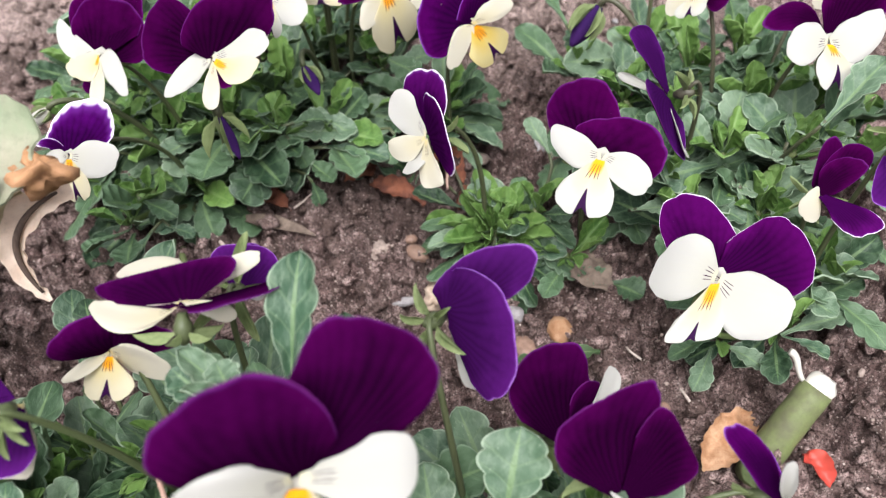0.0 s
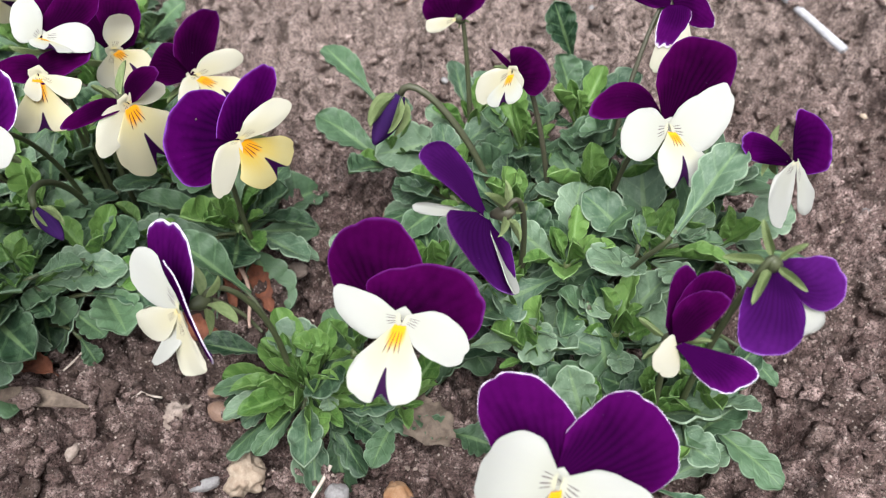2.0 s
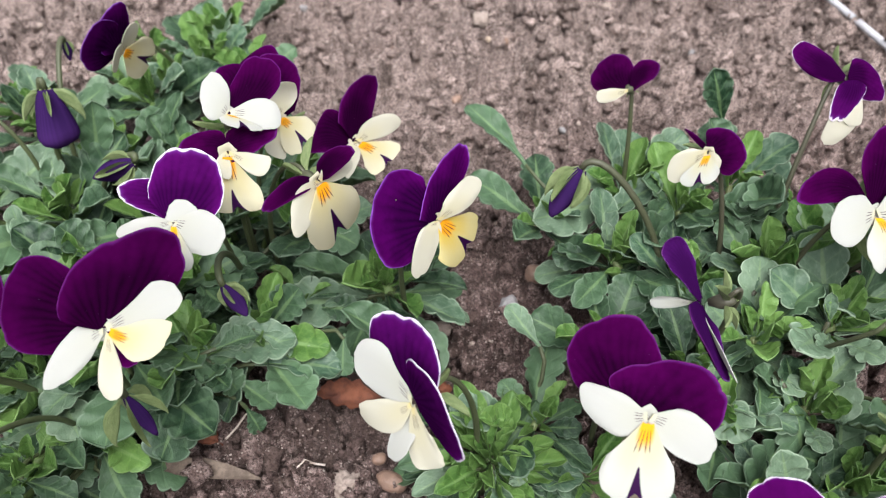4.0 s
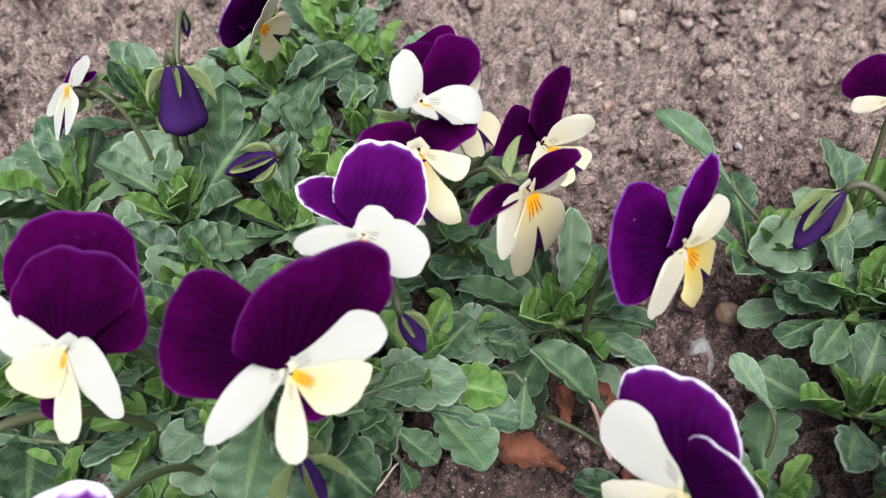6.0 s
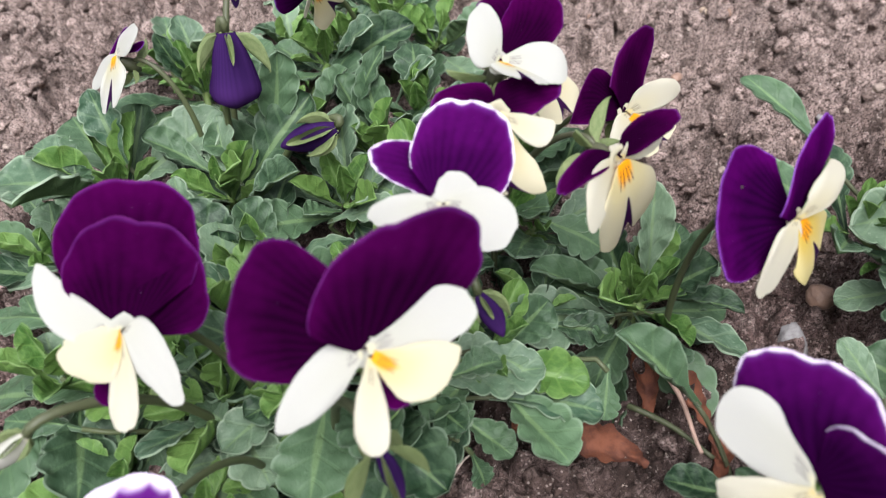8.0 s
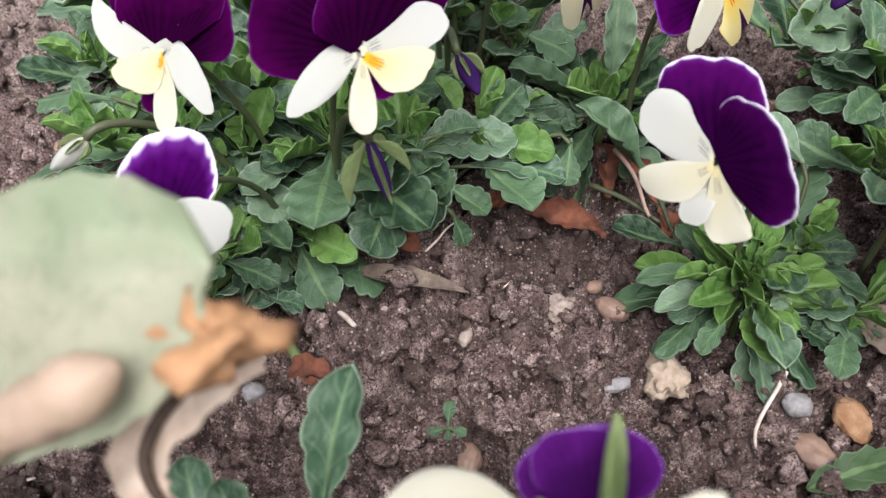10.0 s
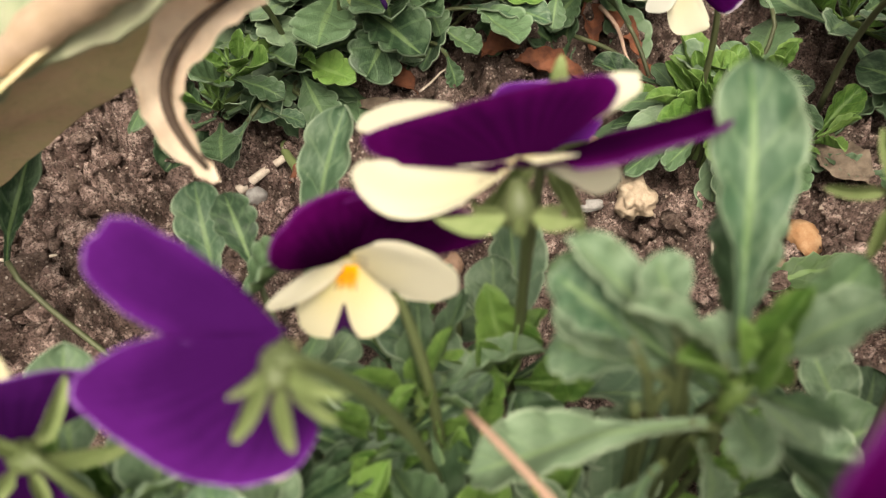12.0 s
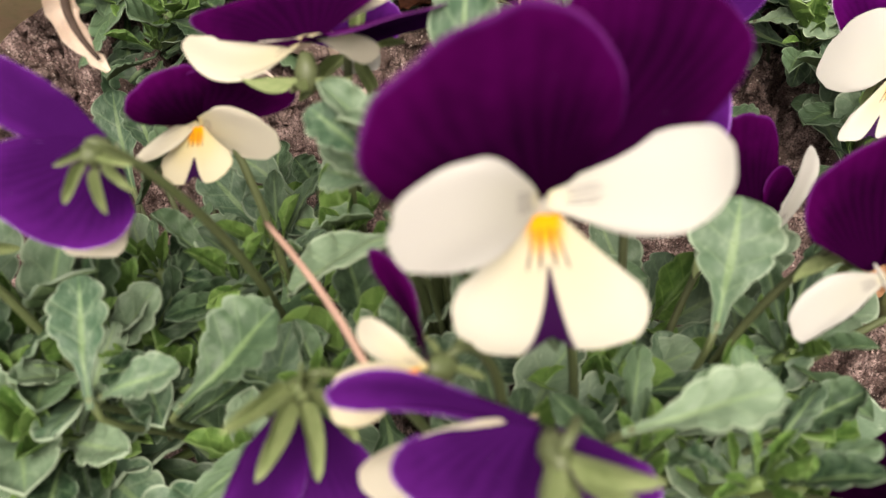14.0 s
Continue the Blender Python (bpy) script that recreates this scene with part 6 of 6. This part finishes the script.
dry_leaf("dry_leaf", "dry grey lance-shaped leaf lying on the soil", (-0.088, 0.2385), (-0.054, 0.228), 0.0064, GREY_LEAF, 0.22, 0.004, 0.003, 0.03)
dry_leaf("dry_leaf", "curled red-brown dead leaf beside the plant", (-0.086, 0.252), (-0.066, 0.242), 0.010, BROWN_LEAF, 0.35, 0.004)
dry_leaf("dry_leaf", "folded reddish dead leaf on the soil", (-0.104, 0.203), (-0.092, 0.201), 0.007, BROWN_LEAF, 0.3, 0.003)
dry_leaf("dry_leaf", "narrow rust-coloured dead leaf on the soil", (-0.098, 0.200), (-0.096, 0.189), 0.0042, BROWN_LEAF, 0.3, 0.003)
dry_leaf("dry_leaf", "brown dead leaf half under the foliage", (-0.034, 0.256), (-0.010, 0.247), 0.010, BROWN_LEAF, 0.35, 0.003)
dry_leaf("dry_leaf", "brown dead leaf standing against twigs", (-0.006, 0.279), (-0.008, 0.258), 0.007, BROWN_LEAF, 0.5, 0.006)
dry_leaf("dry_leaf", "rust-brown curled dead leaf beside the rosette", (-0.001, 0.275), (0.006, 0.252), 0.007, BROWN_LEAF, 0.45, 0.006)
dry_leaf("dry_leaf", "dark brown dead leaf under the foliage", (-0.03, 0.268), (-0.045, 0.258), 0.010, BROWN_LEAF, 0.3, 0.003)
dry_leaf("dry_leaf", "flat dull brown leaf lying on the soil", (0.044, 0.209), (0.060, 0.190), 0.014, GREY_LEAF, 0.1, 0.003)
dry_leaf("dry_leaf", "orange-brown dead leaf lying on the soil", (0.082, 0.126), (0.102, 0.146), 0.013, RUST_LEAF, 0.3, 0.004)
dry_leaf("dry_leaf", "dull olive-green fallen leaf on the soil", (0.022, 0.163), (0.054, 0.170), 0.009, LEAF_BACK, 0.2, 0.004)
dry_leaf("dry_leaf", "small reddish dead leaf by the stems", (0.010, 0.252), (0.004, 0.238), 0.007, BROWN_LEAF, 0.4, 0.004)


def stone(name, label, x, y, r, mat, squash=(1, 0.8, 0.65), rough=0.25, seed=1, sink=0.25, grain=0.04):
    v, f = lump(r, seed, rough, squash, 4 if r > 0.003 else 3)
    v = [tuple(Vector(p) * (1 + grain * noise.noise(Vector(p) * 1400) + grain * noise.noise(Vector(p) * 3200))) for p in v]
    ob = new(name, mesh_from(name, v, f, [mat]))
    ob.matrix_basis = pose(x, y, seat(x, y, r) + r * squash[2] * (1 - sink), 0, 0, seed * 47)
    return tagged(ob, label, "stone")


stone("stone", "rough tan stone lying on the soil", -0.0045, 0.1965, 0.0058, STONE_TAN, (0.95, 1.1, 0.8), 0.5, 11, 0.1, 0.16)
stone("pebble", "smooth brown oval pebble on soil", -0.013, 0.222, 0.0045, PEBBLE_BROWN, (1.15, 0.75, 0.7), 0.1, 3)
stone("pebble", "small round ochre pebble on soil", -0.016, 0.232, 0.0024, PEBBLE_BROWN, (1.1, 0.9, 0.8), 0.1, 4)
stone("stone", "crumbly whitish lump on the soil", -0.0278, 0.2235, 0.0036, STONE_WHITE, (1.2, 1, 0.5), 0.5, 5, 0.25, 0.3)
stone("stone", "flat bluish grey chip of stone", -0.017, 0.197, 0.0036, STONE_GREY, (1.3, 0.55, 0.35), 0.3, 4)
stone("pebble", "smooth grey pebble on the soil", 0.024, 0.182, 0.0036, STONE_GREY, (1, 0.9, 0.8), 0.15, 7)
stone("nut_shell", "ribbed brown nut shell half sunk in soil", 0.041, 0.181, 0.0055, RUST_LEAF, (0.8, 1.15, 0.6), 0.2, 8)
stone("pebble", "orange-brown round pebble on soil", 0.052, 0.291, 0.0042, PEBBLE_BROWN, (1, 0.95, 0.8), 0.1, 10)
stone("pebble", "pinkish tan flat pebble on soil", 0.0125, 0.28, 0.0042, STONE_WHITE, (1.1, 0.9, 0.6), 0.2, 12)
stone("stone", "smooth flat grey stone on soil", 0.038, 0.276, 0.0062, STONE_GREY, (1.2, 0.6, 0.4), 0.15, 13)
stone("pebble", "pale pebble on the bare soil", 0.066, 0.463, 0.005, STONE_WHITE, (1, 0.9, 0.7), 0.3, 14)
stone("pebble", "white angular pebble on the soil", -0.113, 0.199, 0.003, STONE_GREY, (1, 0.9, 0.8), 0.2, 15)
stone("stone", "brown-grey rounded clod of earth", -0.172, 0.172, 0.0085, CLOD, (1.1, 0.9, 0.8), 0.4, 16)
stone("pebble", "ochre pebble beside a seedling", -0.058, 0.182, 0.004, PEBBLE_BROWN, (1.1, 0.8, 0.7), 0.2, 17)
stone("stone", "reddish brown flat lump on the soil", 0.028, 0.172, 0.0055, PEBBLE_BROWN, (1.2, 0.8, 0.5), 0.25, 18)
r_pebbles = random.Random(21)
for _ in range(70):
    px, py = r_pebbles.uniform(-0.22, 0.28), r_pebbles.uniform(0.12, 0.52)
    stone("pebble", "small pebble among the crumbs of soil", px, py, r_pebbles.uniform(0.0012, 0.003), r_pebbles.choice((STONE_WHITE, PEBBLE_BROWN, STONE_GREY, STONE_TAN, STONE_WHITE)), (1, r_pebbles.uniform(0.6, 1), r_pebbles.uniform(0.5, 0.9)), 0.3, r_pebbles.randrange(30, 999))


def twig(name, label, points, r0, r1, mat=TWIG, category="twig"):
    v, f = tube(points, [r0 + (r1 - r0) * k / (len(points) - 1) for k in range(len(points))], 7)
    return tagged(new(name, mesh_from(name, v, f, [mat])), label, category)


def lying(a, b, wander, n=9, lift=0.0012):
    out = []
    for k in range(n):
        t = k / (n - 1)
        x, y = a[0] + (b[0] - a[0]) * t + wander * math.sin(5 * t + a[0] * 90), a[1] + (b[1] - a[1]) * t + wander * math.cos(4 * t + a[1] * 70)
        out.append((x, y, seat(a[0], a[1], 0.004) * (1 - t) + seat(b[0], b[1], 0.004) * t + lift + 0.001))
    return out


twig("twig", "thin pale dry twig lying on the soil", lying((-0.101, 0.2355), (-0.086, 0.213), 0.0004, 9, 0.009), 0.0012, 0.0007)
twig("twig", "short thick grey twig on the soil", lying((-0.120, 0.204), (-0.107, 0.215), 0.0003), 0.0015, 0.0012)
twig("twig", "thin pale rootlet bent over the soil", lying((0.021, 0.188), (0.012, 0.175), 0.0022, 9, 0.003), 0.0006, 0.0004)
twig("twig", "brown branching twig among dead leaves", lying((-0.013, 0.259), (0.004, 0.243), 0.001, 9, 0.006), 0.0009, 0.0006, STEM_DARK)
twig("twig", "pinkish brown twig beside dead leaves", lying((-0.004, 0.27), (0.001, 0.243), 0.0012, 9, 0.008), 0.0008, 0.0005, PINK_STEM)
twig("twig", "pale thread of dry root on the soil", lying((-0.034, 0.235), (-0.045, 0.233), 0.002), 0.0004, 0.0003)
twig("twig", "pale thread of dry root by the leaf", lying((-0.066, 0.245), (-0.054, 0.255), 0.001), 0.0004, 0.0003)
twig("twig", "limp dry grass blade on the soil", lying((-0.108, 0.224), (-0.102, 0.206), 0.0006), 0.0012, 0.0016, SEPAL)
twig("twig", "straw bent across the soil", lying((-0.19, 0.178), (-0.165, 0.18), 0.0015), 0.0006, 0.0004)
twig("stick", "pale grey weathered stick lying on the soil", bezier((0.232, 0.50, 0.008), (0.243, 0.445, 0.008), (0.252, 0.40, 0.007), (0.260, 0.352, 0.007), 8), 0.0016, 0.0021, GREY_WOOD)
twig("twig", "thin straw on the soil beside dry leaves", lying((0.08, 0.15), (0.064, 0.172), 0.002), 0.0005, 0.0004)
twig("stalk", "bare pinkish brown flower stalk leaning over", bezier((-0.0385, 0.052, 0.104), (-0.044, 0.066, 0.100), (-0.054, 0.08, 0.097), (-0.0585, 0.088, 0.092), 8), 0.0006, 0.0005, PINK_STEM, "stalk")

stub = tagged(new("cut_stalk", mesh_from("cut_stalk", *tube(bezier((0.098, 0.126, -0.004), (0.101, 0.129, 0.008), (0.108, 0.135, 0.017), (0.115, 0.141, 0.0235), 8), [0.0056, 0.0058, 0.0055, 0.0057, 0.0054, 0.0055, 0.0053, 0.0054, 0.0052], 16), [OLD_STALK])), "thick green cut flower stalk with a pale hollow end", "stalk")
child("pale_end", mesh_from("pale_end", [(p[0] + 0.1155, p[1] + 0.1414, p[2] + 0.0238) for p in lump(0.0048, 3, 0.3, (1, 1, 0.6), 3)[0]], lump(0.0048, 3, 0.3, (1, 1, 0.6), 3)[1], [CUT_END]), stub, label="whitish torn end of the stalk")
twig("stalk", "white curled shred of stalk", bezier((0.111, 0.143, 0.025), (0.108, 0.145, 0.029), (0.109, 0.147, 0.033), (0.106, 0.148, 0.034), 8), 0.0008, 0.0012, CUT_END, "stalk")
dry_leaf("fallen_petal", "crumpled red petal lying on the soil", (0.112, 0.128), (0.117, 0.117), 0.007, RED, 0.5, 0.004, 0.004)

seedling = tagged(new("seedling", mesh_from("seedling", *tube([(-0.063, 0.185, 0.0), (-0.063, 0.185, 0.006)], [0.0005, 0.0005]), [STEM])), "tiny bright green seedling in bare soil", "seedling")
for a, s in ((80, 0.007), (200, 0.0055), (330, 0.0055), (270, 0.004)):
    b = Vector((-0.063, 0.185, 0.006))
    d = Vector((math.cos(radians(a)), math.sin(radians(a)), 0.35))
    n = (Vector((0, 0, 1)) - d * 0.3).normalized()
    d.normalize()
    child("seed_leaf", LEAVES[0], seedling, axes(b, d.cross(n) * s * 0.5, d * s, n * s))
